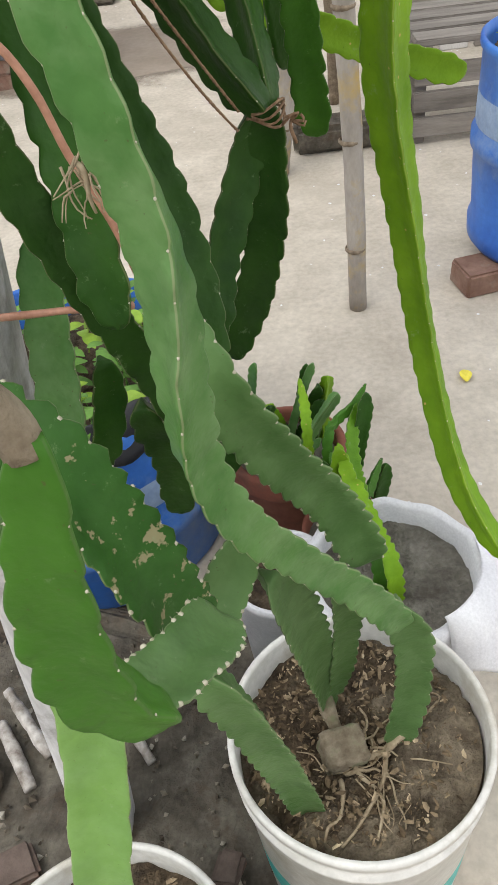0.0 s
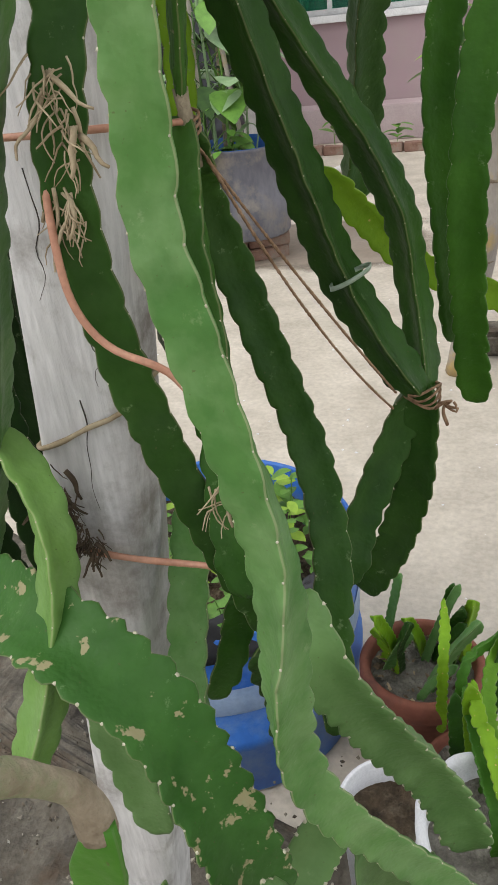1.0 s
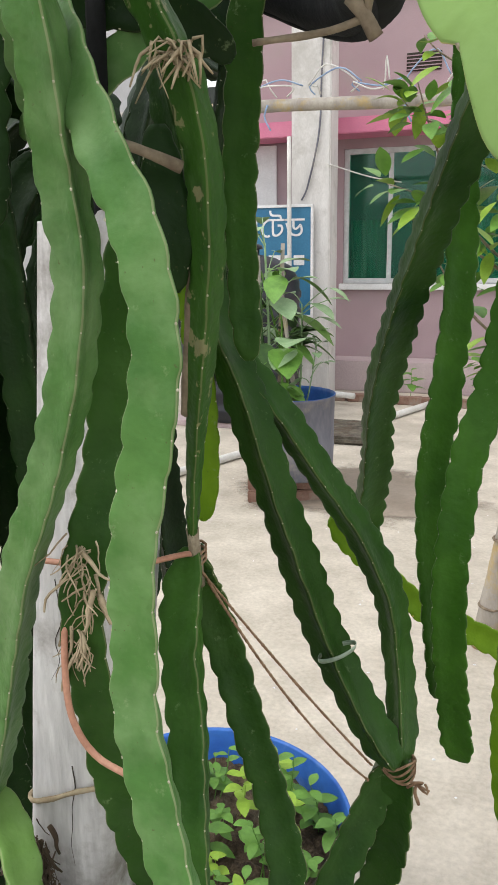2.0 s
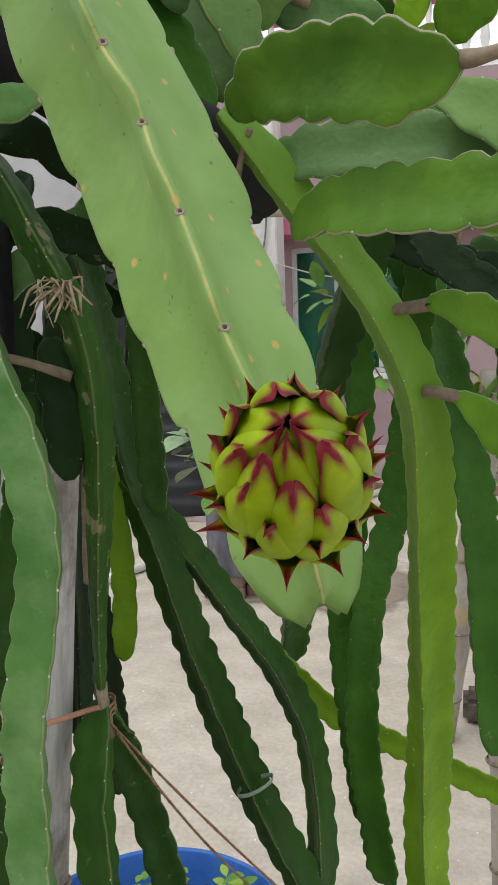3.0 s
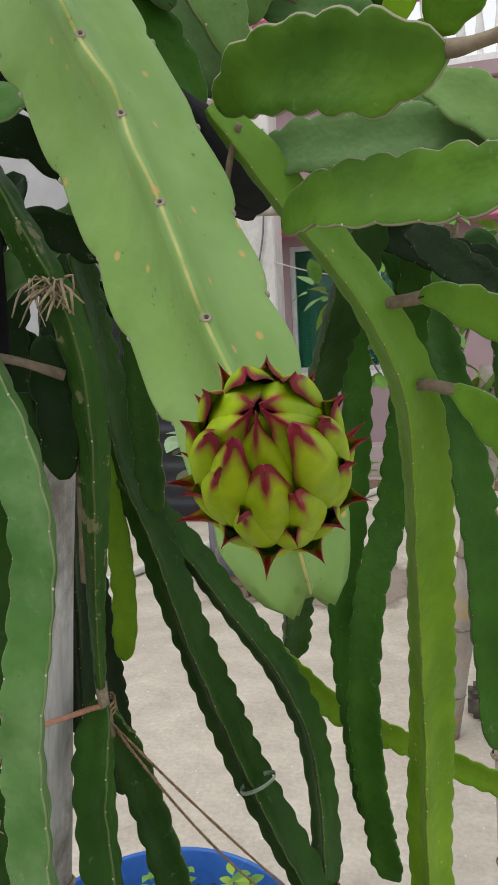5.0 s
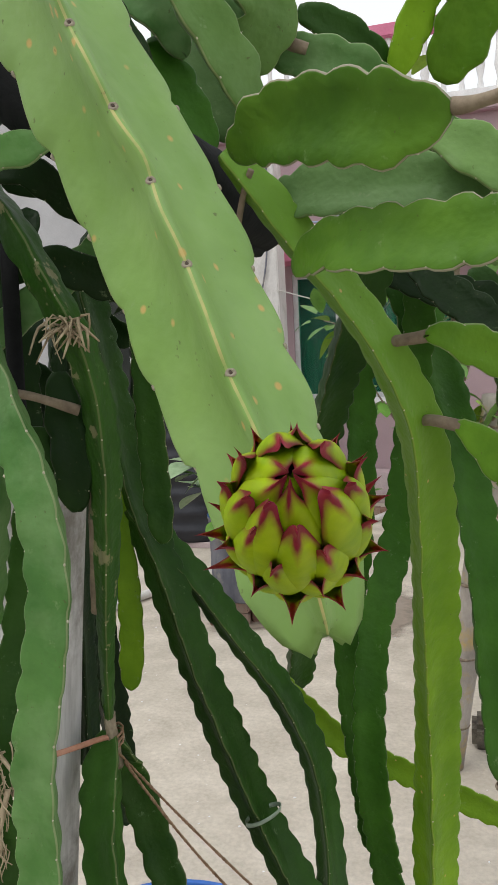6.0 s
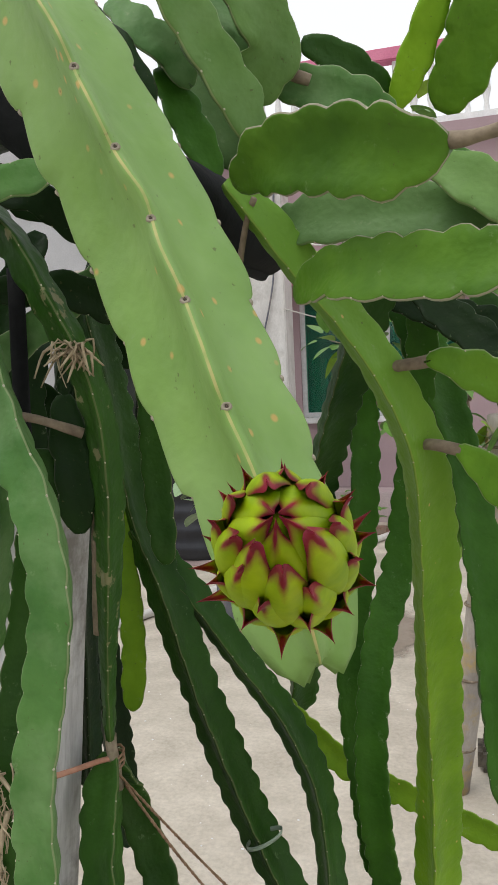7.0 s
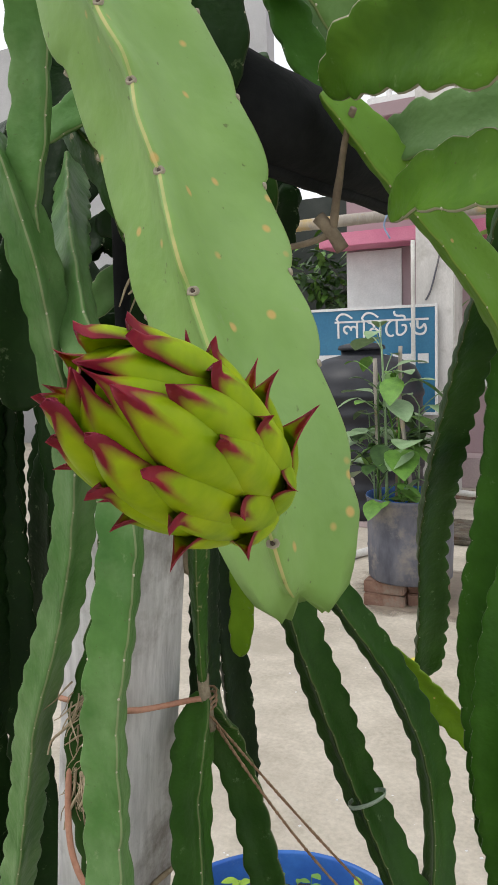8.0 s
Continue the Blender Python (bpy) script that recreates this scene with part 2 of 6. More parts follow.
M_PINK = mottled("pink_painted_ledge", (0.56, 0.16, 0.27), (0.66, 0.23, 0.34), 3, 90, 0.7, 0.15, 0.001)
M_COLUMN = mottled("whitewashed_column", (0.56, 0.54, 0.52), (0.72, 0.70, 0.68), 3, 90, 0.85, 0.2, 0.002, stain=(0.46, 0.44, 0.41), stain_scale=2, stretch=(2, 2, 0.4))
M_FRAME = mottled("aluminium_frame", (0.50, 0.51, 0.51), (0.62, 0.63, 0.63), 20, 120, 0.45, 0.1)
M_SIGN = mottled("blue_sign_face", (0.03, 0.15, 0.28), (0.05, 0.20, 0.34), 3, 60, 0.5)
M_WHITE = mottled("white_paint", (0.70, 0.70, 0.70), (0.80, 0.80, 0.80), 8, 90, 0.6)
M_CURTAIN = mottled("green_curtain", (0.02, 0.16, 0.09), (0.05, 0.26, 0.15), 3, 90, 0.9)
M_ROOM = mottled("room_interior", (0.05, 0.06, 0.055), (0.09, 0.10, 0.09), 2, 60, 0.9)
M_GREYWALL = mottled("grey_render", (0.40, 0.40, 0.41), (0.48, 0.48, 0.49), 2, 60, 0.9)
M_YELLOW = mottled("yellow_petal", (0.65, 0.55, 0.04), (0.80, 0.70, 0.10), 40, 90, 0.6)
M_PVC = mottled("white_pvc", (0.55, 0.54, 0.50), (0.70, 0.69, 0.66), 6, 60, 0.5)

M_GLASS, gn, gl, gb = material("green_window_glass", 0.04, 0.0, 0.5)
gb.inputs["Base Color"].default_value = (0.10, 0.55, 0.36, 1)
gb.inputs["Transmission Weight"].default_value = 0.92
gb.inputs["IOR"].default_value = 1.45

# bracts of the flower bud: yellow-green scales with crimson margins and tips
M_BRACT, bn, bl, bb = material("bud_bract", 0.45, 0.0, 0.12)
tip_at = bn.new("ShaderNodeAttribute")
tip_at.attribute_name = "rim"
green = ramp(bn, bl, noise_tex(bn, bl, 90, 3), [(0.3, (0.18, 0.31, 0.003)), (0.7, (0.36, 0.48, 0.008))])
wobble = bn.new("ShaderNodeMath")
wobble.operation = "MULTIPLY_ADD"
wobble.inputs[1].default_value = 0.22
bl.new(noise_tex(bn, bl, 260, 3), wobble.inputs[0])
bl.new(tip_at.outputs["Fac"], wobble.inputs[2])
blush = ramp(bn, bl, wobble.outputs[0], [(0.34, (0, 0, 0)), (0.76, (1, 1, 1))])
crimson = ramp(bn, bl, noise_tex(bn, bl, 140, 3), [(0.3, (0.11, 0.006, 0.016)), (0.7, (0.28, 0.016, 0.036))])
bl.new(mix(bn, bl, blush, green, crimson), bb.inputs["Base Color"])
bump(bn, bl, bb, noise_tex(bn, bl, 300, 3), 0.15, 0.0004)
bb.inputs["Subsurface Weight"].default_value = 0.12
bb.inputs["Subsurface Radius"].default_value = (0.003, 0.003, 0.0008)
bb.inputs["Subsurface Scale"].default_value = 1.0


# ---- shared shapes ----
def mesh_from(name, verts, faces, smooth=True):
    me = bpy.data.meshes.new(name)
    me.from_pydata(verts, [], faces)
    me.update()
    if smooth:
        me.polygons.foreach_set("use_smooth", [True] * len(me.polygons))
    return me


def part(name, me, mat, parent=None, label=""):
    """Links a mesh (or bmesh) as one object, under a thing or a part if given."""
    if isinstance(me, bmesh.types.BMesh):
        bm, me = me, bpy.data.meshes.new(name)
        bm.to_mesh(me)
        bm.free()
    if mat and not me.materials:
        me.materials.append(mat)
    ob = new(name, me)
    if parent:
        ob.parent = parent
    if label:
        ob["label"] = label
    return ob


def thing(name, label, category, group="", kind="", at=(0, 0, 0), rz=0.0):
    ob = new(name)
    ob.matrix_basis = pose(*at, 0, 0, rz)
    ob.empty_display_size = 0.05
    return tagged(ob, label, category, group, kind)


def box(x0, x1, y0, y1, z0, z1, bevel=0.004):
    bm = bmesh.new()
    bmesh.ops.create_cube(bm, size=1.0)
    for v in bm.verts:
        v.co = Vector(((x0 + x1) / 2 + v.co.x * (x1 - x0), (y0 + y1) / 2 + v.co.y * (y1 - y0), (z0 + z1) / 2 + v.co.z * (z1 - z0)))
    if bevel:
        bmesh.ops.bevel(bm, geom=list(bm.edges), offset=bevel, segments=2, affect="EDGES")
    return bm


def lathe(profile, n=48, wobble=0.0, seed=0, close=False):
    """A body of revolution from (radius, height) pairs, slightly out of round if asked."""
    rnd = random.Random(seed)
    ph = rnd.random() * 6
    verts, faces = [], []
    for r, z in profile:
        for i in range(n):
            a = 2 * math.pi * i / n
            k = 1 + wobble * math.sin(2 * a + ph) + 0.5 * wobble * math.sin(5 * a + 2 * ph)
            verts.append((r * k * math.cos(a), r * k * math.sin(a), z))
    for j in range(len(profile) - 1):
        for i in range(n):
            faces.append((j * n + i, j * n + (i + 1) % n, (j + 1) * n + (i + 1) % n, (j + 1) * n + i))
    if close:
        faces.append(tuple(reversed(range(n))))
    return mesh_from("lathe", verts, faces)


def spline(pts, step=0.005):
    """Even points along a smooth line through pts (tuples of any length)."""
    P = [np.array(p, float) for p in pts]
    P = [2 * P[0] - P[1]] + P + [2 * P[-1] - P[-2]]
    fine = []
    for i in range(1, len(P) - 2):
        a, b, c, d = P[i - 1 : i + 3]
        for k in range(24):
            t = k / 24
            fine.append(0.5 * (2 * b + (c - a) * t + (2 * a - 5 * b + 4 * c - d) * t * t + (3 * b - a - 3 * c + d) * t**3))
    fine.append(P[-2])
    fine = np.array(fine)
    s = np.r_[0, np.cumsum(np.linalg.norm(np.diff(fine[:, :3], axis=0), axis=1))]
    n = max(3, int(round(s[-1] / step)) + 1)
    u = np.linspace(0, s[-1], n)
    return np.stack([np.interp(u, s, fine[:, k]) for k in range(fine.shape[1])], 1), u


def tube(pts, r, n=8, step=0.006, rough=0.0, seed=0, taper=0.0, caps=True):
    """A round cord, stick or root along a line; r may swell with noise and taper to the end."""
    path, u = spline(pts, step)
    rnd = random.Random(seed)
    ph = rnd.random() * 50
    verts, faces = [], []
    ref = Vector((0.31, 0.83, 0.46))
    for i, p in enumerate(path):
        t = Vector(path[min(i + 1, len(path) - 1)] - path[max(i - 1, 0)]).normalized()
        a = (ref - t * ref.dot(t)).normalized()
        b = t.cross(a)
        ref = a
        rr = r * (1 - taper * i / (len(path) - 1)) * (1 + rough * noise.noise(Vector((u[i] * 40, ph, 0))))
        for k in range(n):
            w = 2 * math.pi * k / n
            rk = rr * (1 + rough * 0.6 * noise.noise(Vector((u[i] * 60, ph + 3 * k, 2))))
            verts.append(Vector(p) + a * rk * math.cos(w) + b * rk * math.sin(w))
    for i in range(len(path) - 1):
        for k in range(n):
            faces.append((i * n + k, i * n + (k + 1) % n, (i + 1) * n + (k + 1) % n, (i + 1) * n + k))
    if caps:
        faces.append(tuple(reversed(range(n))))
        faces.append(tuple(range((len(path) - 1) * n, len(path) * n)))
    return mesh_from("tube", [tuple(v) for v in verts], faces)


def joined(meshes):
    """One mesh out of several."""
    verts, faces = [], []
    for me in meshes:
        o = len(verts)
        verts += [tuple(v.co) for v in me.vertices]
        faces += [tuple(o + i for i in p.vertices) for p in me.polygons]
        bpy.data.meshes.remove(me)
    return mesh_from("joined", verts, faces)


# ---- the cactus ----
def stem_mesh(pts, width, roll=0.0, period=0.023, seed=0, base=0.35, tip=0.25, base_len=0.03, tip_len=0.025, thick=0.0042, teeth=0.17, step=0.0045, lobe=0.0, front=0, fray=0.025, calm=1.0, sharp=0.75, skew=1.55):
    """A three-winged climbing cactus stem along a line, with scalloped margins. Also gives its areoles' places and outward directions.
    roll: degrees by which the first rib turns from the side that faces -y. A point may carry a fourth value, its width, and a fifth, its further turn."""
    rnd = random.Random(seed)
    path, u = spline(pts, step)
    swell = path[:, 3] if path.shape[1] > 3 else np.ones(len(path))
    turn = path[:, 4] if path.shape[1] > 4 else np.zeros(len(path))
    path = path[:, :3]
    L, N = u[-1], len(path)
    R = width / 1.72
    shift = [rnd.random() * period for _ in range(3)]
    ph = rnd.random() * 90
    verts, faces, rim, spots = [], [], [], []
    ring = 24
    nextspot = [s for s in shift]
    for i, p in enumerate(path):
        t = Vector(path[min(i + 1, N - 1)] - path[max(i - 1, 0)]).normalized()
        ref = Vector((0, -1, 0)) if abs(t.y) < 0.93 else Vector((0, 0, 1))
        a = (ref - t * ref.dot(t)).normalized()
        b = t.cross(a)
        s = u[i]
        env = min(1.0, base + (1 - base) * math.sqrt(min(1.0, s / base_len)), tip + (1 - tip) * math.sqrt(max(0.0, min(1.0, (L - s) / tip_len))))
        env *= swell[i] + 0.07 * calm * noise.noise(Vector((s * 9, ph, 0)))
        ang0 = radians(roll + turn[i]) + 0.10 * calm * noise.noise(Vector((s * 7, ph, 5)))
        for k in range(3):
            th = ang0 + 2 * math.pi * k / 3
            x = ((s + shift[k]) / period) % 1.0
            deep = teeth * (1.0 + 0.7 * noise.noise(Vector((math.floor((s + shift[k]) / period) * 1.7, ph, k))))
            scal = 1 - deep * (1 - abs(math.sin(math.pi * x**skew)) ** sharp) + fray * noise.noise(Vector((s * 170, ph, k)))
            r0 = R * env * (1 + 0.06 * calm * noise.noise(Vector((s * 14, ph + 7, k))))
            r = r0 * scal
            wav = 0.0016 * noise.noise(Vector((s * 45, ph, 3 * k)))
            out = a * math.cos(th) + b * math.sin(th)
            side = t.cross(out)
            tk = thick * (0.55 + 0.45 * env)
            base_p = Vector(p)
            rows = ((r0 * 0.34, 1.12, 0.0), (r0 * 0.62 + r * 0.02, 0.74, 0.0), (r * 0.86 + r0 * 0.095, 0.34, 0.08), (r, 0.10, 1.0))
            push = max(0.0, 1 - (L - s) / 0.016) ** 1.5 * lobe * (-0.2 if k == front else 1.0)
            for (q, f_t, e), far in zip(rows, (0.35, 0.95, 0.72, 0.0)):
                verts.append(base_p + t * push * far + out * q - side * (tk * f_t) + side * wav * q / R)
                rim.append(e)
            for (q, f_t, e), far in zip(reversed(rows), (0.0, 0.72, 0.95, 0.35)):
                verts.append(base_p + t * push * far + out * q + side * (tk * f_t) + side * wav * q / R)
                rim.append(e)
            if x < 0.5 and s > 0.004 and L - s > 0.003 and s >= nextspot[k] - 1e-6:
                spots.append((base_p + out * r * 0.985, out.copy(), t.copy()))
                nextspot[k] = s + period * 0.6
    for i in range(N - 1):
        for k in range(ring):
            faces.append((i * ring + k, i * ring + (k + 1) % ring, (i + 1) * ring + (k + 1) % ring, (i + 1) * ring + k))
    faces.append(tuple(reversed(range(ring))))
    verts.append(Vector(path[-1]))
    rim.append(0.0)
    faces += [((N - 1) * ring + k, (N - 1) * ring + (k + 1) % ring, N * ring) for k in range(ring)]
    me = mesh_from("stem", [tuple(v) for v in verts], faces)
    me.attributes.new("rim", "FLOAT", "POINT").data.foreach_set("value", rim)
    along = [i / N for i in range(N) for _ in range(ring)] + [1.0]
    me.attributes.new("along", "FLOAT", "POINT").data.foreach_set("value", along)
    return me, spots


def areole_mesh(spots, size, seed):
    """Small felt cushions with a few short spines, at the notches of the ribs."""
    rnd = random.Random(seed)
    verts, faces = [], []
    for p, out, t in spots:
        side = t.cross(out)
        o = len(verts)
        h = size * rnd.uniform(0.7, 1.2)
        c = p + out * h * 0.1
        for hh, rr in ((-0.25, 0.80), (0.18, 0.72), (0.42, 0.40)):
            verts += [tuple(c + (t * math.cos(w) + side * math.sin(w) * 0.75) * h * rr * 0.72 + out * h * hh * 0.8) for w in (0, 1.05, 2.09, 3.14, 4.19, 5.24)]
        faces += [(o + 6 * q + k, o + 6 * q + (k + 1) % 6, o + 6 * q + 6 + (k + 1) % 6, o + 6 * q + 6 + k) for q in range(2) for k in range(6)]
        faces.append(tuple(o + 12 + k for k in range(6)))
        for q in range(rnd.choice((0, 0, 1, 1, 2))):
            d = (out + side * rnd.uniform(-0.8, 0.8) + t * rnd.uniform(-0.7, 0.7)).normalized()
            x = d.cross(t).normalized() * h * 0.10
            y = d.cross(x).normalized() * h * 0.10
            o = len(verts)
            verts += [tuple(c + x), tuple(c - x * 0.5 + y), tuple(c - x * 0.5 - y), tuple(c + d * h * rnd.uniform(0.7, 1.15))]
            faces += [(o, o + 1, o + 3), (o + 1, o + 2, o + 3), (o + 2, o, o + 3)]
    return mesh_from("areoles", verts, faces)


stem_count = [0]
bud_stem_spots = []


def stem(plant, pts, width, mat, roll=0.0, label="", areole=0.00135, **more):
    stem_count[0] += 1
    seed = stem_count[0]
    me, spots = stem_mesh(pts, width, roll, seed=seed, **more)
    ob = part("stem", me, mat, plant, label)
    if areole == 0.0:
        bud_stem_spots.extend(spots)
    elif spots:
        tagged(part("areole_felt", areole_mesh(spots, areole, seed), M_AREOLE, ob), kind="stuff")
    return ob


# ---- the yard ----
bm = bmesh.new()
bmesh.ops.create_grid(bm, x_segments=60, y_segments=60, size=0.5)
for v in bm.verts:
    x, y = v.co.x * 2, v.co.y * 2
    v.co = Vector((math.copysign(abs(x) ** 3, x) * 400, math.copysign(abs(y) ** 3, y) * 400 + 2, 0))
    v.co.z = 0.004 * noise.noise(v.co * 1.3) if v.co.length < 30 else 0
ground = tagged(part("ground", bm, M_CONCRETE), "pale worn concrete yard with stains", "ground", kind="structure")

# brownish patch by the drum: damp, with its soft shadow painted in
damp_shade_mat = mottled("damp_shaded_concrete", (0.25, 0.205, 0.16), (0.34, 0.285, 0.23), 3, 40, 0.62, 0.3, 0.003)
dn, dl = damp_shade_mat.node_tree.nodes, damp_shade_mat.node_tree.links
patch_at = dn.new("ShaderNodeAttribute")
patch_at.attribute_name = "patch_fac"
patch_fade = dn.new("ShaderNodeMath")
patch_fade.operation = "MULTIPLY_ADD"
patch_fade.inputs[1].default_value = 0.9
dl.new(noise_tex(dn, dl, 3.2, 6, 0.6), patch_fade.inputs[0])
dl.new(patch_at.outputs["Fac"], patch_fade.inputs[2])
dl.new(ramp(dn, dl, patch_fade.outputs[0], [(0.62, (0, 0, 0)), (0.84, (0.9, 0.9, 0.9))]), dn["Principled BSDF"].inputs["Alpha"])
patch_fac, verts, faces = [1.0], [(-0.72, 4.45, 0.007)], []
for q in range(1, 9):
    for k in range(48):
        a = k * 2 * math.pi / 48
        e = q / 8 * (1 + 0.2 * noise.noise(Vector((2 * math.cos(a), 2 * math.sin(a), 4))))
        verts.append((-0.72 + math.cos(a) * 0.98 * e, 4.45 + math.sin(a) * 0.66 * e, 0.007))
        patch_fac.append(1 - q / 8)
        n_ = 1 + (q - 1) * 48
        if q == 1:
            faces.append((0, 1 + k, 1 + (k + 1) % 48))
        else:
            faces.append((n_ - 48 + k, n_ + k, n_ + (k + 1) % 48, n_ - 48 + (k + 1) % 48))
patch_me = mesh_from("damp_patch", verts, faces)
patch_me.attributes.new("patch_fac", "FLOAT", "POINT").data.foreach_set("value", patch_fac)
tagged(part("damp_patch", patch_me, damp_shade_mat), "brownish damp stain and painted soft shadow on the concrete", "stain", kind="structure")

# darker dirt round the foot of the post
bm = bmesh.new()
bmesh.ops.create_grid(bm, x_segments=130, y_segments=80, size=0.5)
for v in bm.verts:
    x, y = v.co.x, v.co.y
    ragged = 1 + (0.14 + 0.32 * noise.fractal(Vector((x * 4, y * 4, 9)), 0.8, 2, 4)) * min(1.0, max(0.0, (0.30 - x) * 4))
    e = max(0.0, 1 - (abs(x) * 2 * ragged) ** 6) * max(0.0, 1 - (abs(y) * 2 * ragged) ** 6)
    wy = 0.85 + y * 1.9
    right = 0.13 - 0.62 * min(1.0, max(0.0, (wy - 0.85) / 0.18))
    v.co = Vector((right - (0.5 - x) * (right + 2.0), wy, 0.006 + e * (0.018 + 0.02 * noise.fractal(Vector((x * 18, y * 11, 3)), 0.8, 2, 4)) - (1 - e) * 0.02))
tagged(part("dirt_patch", bm, M_SOILFLOOR), "dark dirt and rubble round the post's foot", "dirt", kind="structure")


def brick(at, rz, size=(0.23, 0.11, 0.07), label="chipped old clay brick", group=""):
    bm = box(-size[0] / 2, size[0] / 2, -size[1] / 2, size[1] / 2, 0, size[2], 0.006)
    for v in bm.verts:
        v.co += Vector([noise.noise(v.co * 55 + Vector((at[0] * 9, at[1] * 7, k))) * 0.005 for k in range(3)])
    ob = part("brick", bm, M_BRICK)
    ob.matrix_basis = pose(*at, 0, 0, rz)
    if "dirty" in label:
        ob.data.materials[0] = M_BRICK_DIRTY
    return tagged(ob, label, "brick", group)


for at, rz in (((0.70, 1.93, 0), 12), ((0.86, 2.14, 0), 80), ((-1.13, 4.13, 0), 8), ((-0.93, 4.24, 0), 30), ((-1.02, 4.48, 0), 95)):
    brick(at, rz, group="bricks under the drums")
for at, rz in (((-1.13, 4.14, 0.072), 3), ((-0.92, 4.25, 0.072), 22), ((-1.02, 4.48, 0.072), 88)):
    brick(at, rz, group="bricks under the drums")
for k in range(14):
    brick((-1.9 + k * 0.235 + 0.01 * math.sin(k * 5), 7.18 - 0.012 * k, 0.0), 2 * math.sin(k * 3), label="old brick edging the flower bed", group="bed edging bricks")
brick((-0.374, 0.468, 0.012), 24, (0.08, 0.055, 0.035), "dirty brick fragment lying in the dirt by the post")
brick((-0.056, 0.453, 0.012), 70, (0.05, 0.04, 0.03), "dirty brick fragment lying in the dirt by the post")

# ---- house ----
HY = 8.0
wall = tagged(new("wall_house"), "mauve painted house wall with a window", "wall", kind="structure")
WX0, WX1, WZ0, WZ1 = -1.56, 0.08, 1.04, 2.33
for x0, x1, z0, z1 in ((-2.85, WX0, 0, 3.7), (WX1, 3.2, 0, 3.7), (WX0, WX1, 0, WZ0), (WX0, WX1, WZ1, 3.7)):
    part("wall_panel", box(x0, x1, HY, HY + 0.22, z0, z1, 0), M_WALL, wall)
part("wall_return", box(-3.05, -2.85, HY + 0.5, HY + 3.5, 0, 3.7, 0), M_WALL, wall)
part("white_panel", box(-2.85, -2.25, HY - 0.03, HY - 0.002, 0.302, 2.40, 0.004), M_WHITE, wall, "white painted wall section beside the porch")
tagged(part("plinth", box(-2.9, 3.2, HY - 0.34, HY - 0.003, 0.0, 0.30, 0.008), M_PLINTH), "low painted plinth along the house wall", "plinth", kind="structure")
tagged(part("wall_back", box(-6.0, 4.2, HY + 3.6, HY + 3.8, 0, 3.7, 0), M_ROOM), "dark room wall inside the house", "wall", kind="structure")
tagged(part("house_roof", box(-3.1, 3.3, HY - 0.1, HY + 3.8, 3.7, 3.84, 0.01), M_WALL), "flat concrete roof slab of the house", "roof", kind="structure")
part("floor_slab", box(-3.0, 3.2, HY + 0.23, HY + 3.58, 0.28, 0.32, 0), M_ROOM, wall)
# ledge over the window
tagged(part("window_ledge", box(-3.0, 1.6, HY - 0.42, HY + 0.0, 2.42, 2.56, 0.008), M_PINK), "pink painted concrete ledge over the window", "ledge", kind="structure")
part("vent_recess", box(-0.98, -0.66, HY - 0.012, HY - 0.003, 2.98, 3.14, 0.002), M_CRACK, wall, "dark slotted wall vent")
for k in range(5):
    part("vent_slat", box(-0.98, -0.66, HY - 0.02, HY - 0.0125, 2.99 + k * 0.03, 2.998 + k * 0.03, 0), M_WALL, wall)

window = tagged(new("window_1"), "sliding window with green glass and pale frame", "window", kind="structure")
for n_, b_ in (("frame_side", (WX0, WX0 + 0.05)), ("frame_side", (WX1 - 0.05, WX1))):
    part(n_, box(*b_, HY + 0.02, HY + 0.10, WZ0, WZ1, 0.003), M_FRAME, window)
part("frame_top", box(WX0 + 0.05, WX1 - 0.05, HY + 0.02, HY + 0.10, WZ1 - 0.05, WZ1, 0.003), M_FRAME, window)
part("window_sill", box(WX0 - 0.03, WX1 + 0.03, HY - 0.05, HY + 0.12, WZ0 - 0.06, WZ0, 0.006), M_WHITE, window)
part("frame_bottom", box(WX0 + 0.05, WX1 - 0.05, HY + 0.02, HY + 0.10, WZ0, WZ0 + 0.05, 0.003), M_FRAME, window)
for x in (-1.10, -0.66):
    part("mullion", box(x - 0.022, x + 0.022, HY + 0.03, HY + 0.08, WZ0 + 0.05, WZ1 - 0.05, 0.003), M_FRAME, window)
for x0, x1 in ((WX0 + 0.05, -1.122), (-1.078, -0.682), (-0.638, WX1 - 0.05)):
    p = part("pane", box(x0, x1, HY + 0.05, HY + 0.056, WZ0 + 0.05, WZ1 - 0.05, 0), M_GLASS, window)
    p.visible_shadow = False
bm = bmesh.new()
for x0, x1 in ((-1.52, -1.12), (-0.62, 0.05)):
    rows = []
    for i in range(41):
        x = x0 + (x1 - x0) * i / 40
        y = HY + 0.20 + 0.025 * math.sin(i * 1.3) + 0.01 * math.sin(i * 2.9)
        rows.append((bm.verts.new((x, y, WZ0 + 0.02)), bm.verts.new((x, y, WZ0 + (0.62 if x0 < -1 else 1.25)))))
    for (a, b), (c, d) in zip(rows, rows[1:]):
        bm.faces.new((a, c, d, b))
tagged(part("curtain", bm, M_CURTAIN), "green pleated curtain behind the window", "curtain")

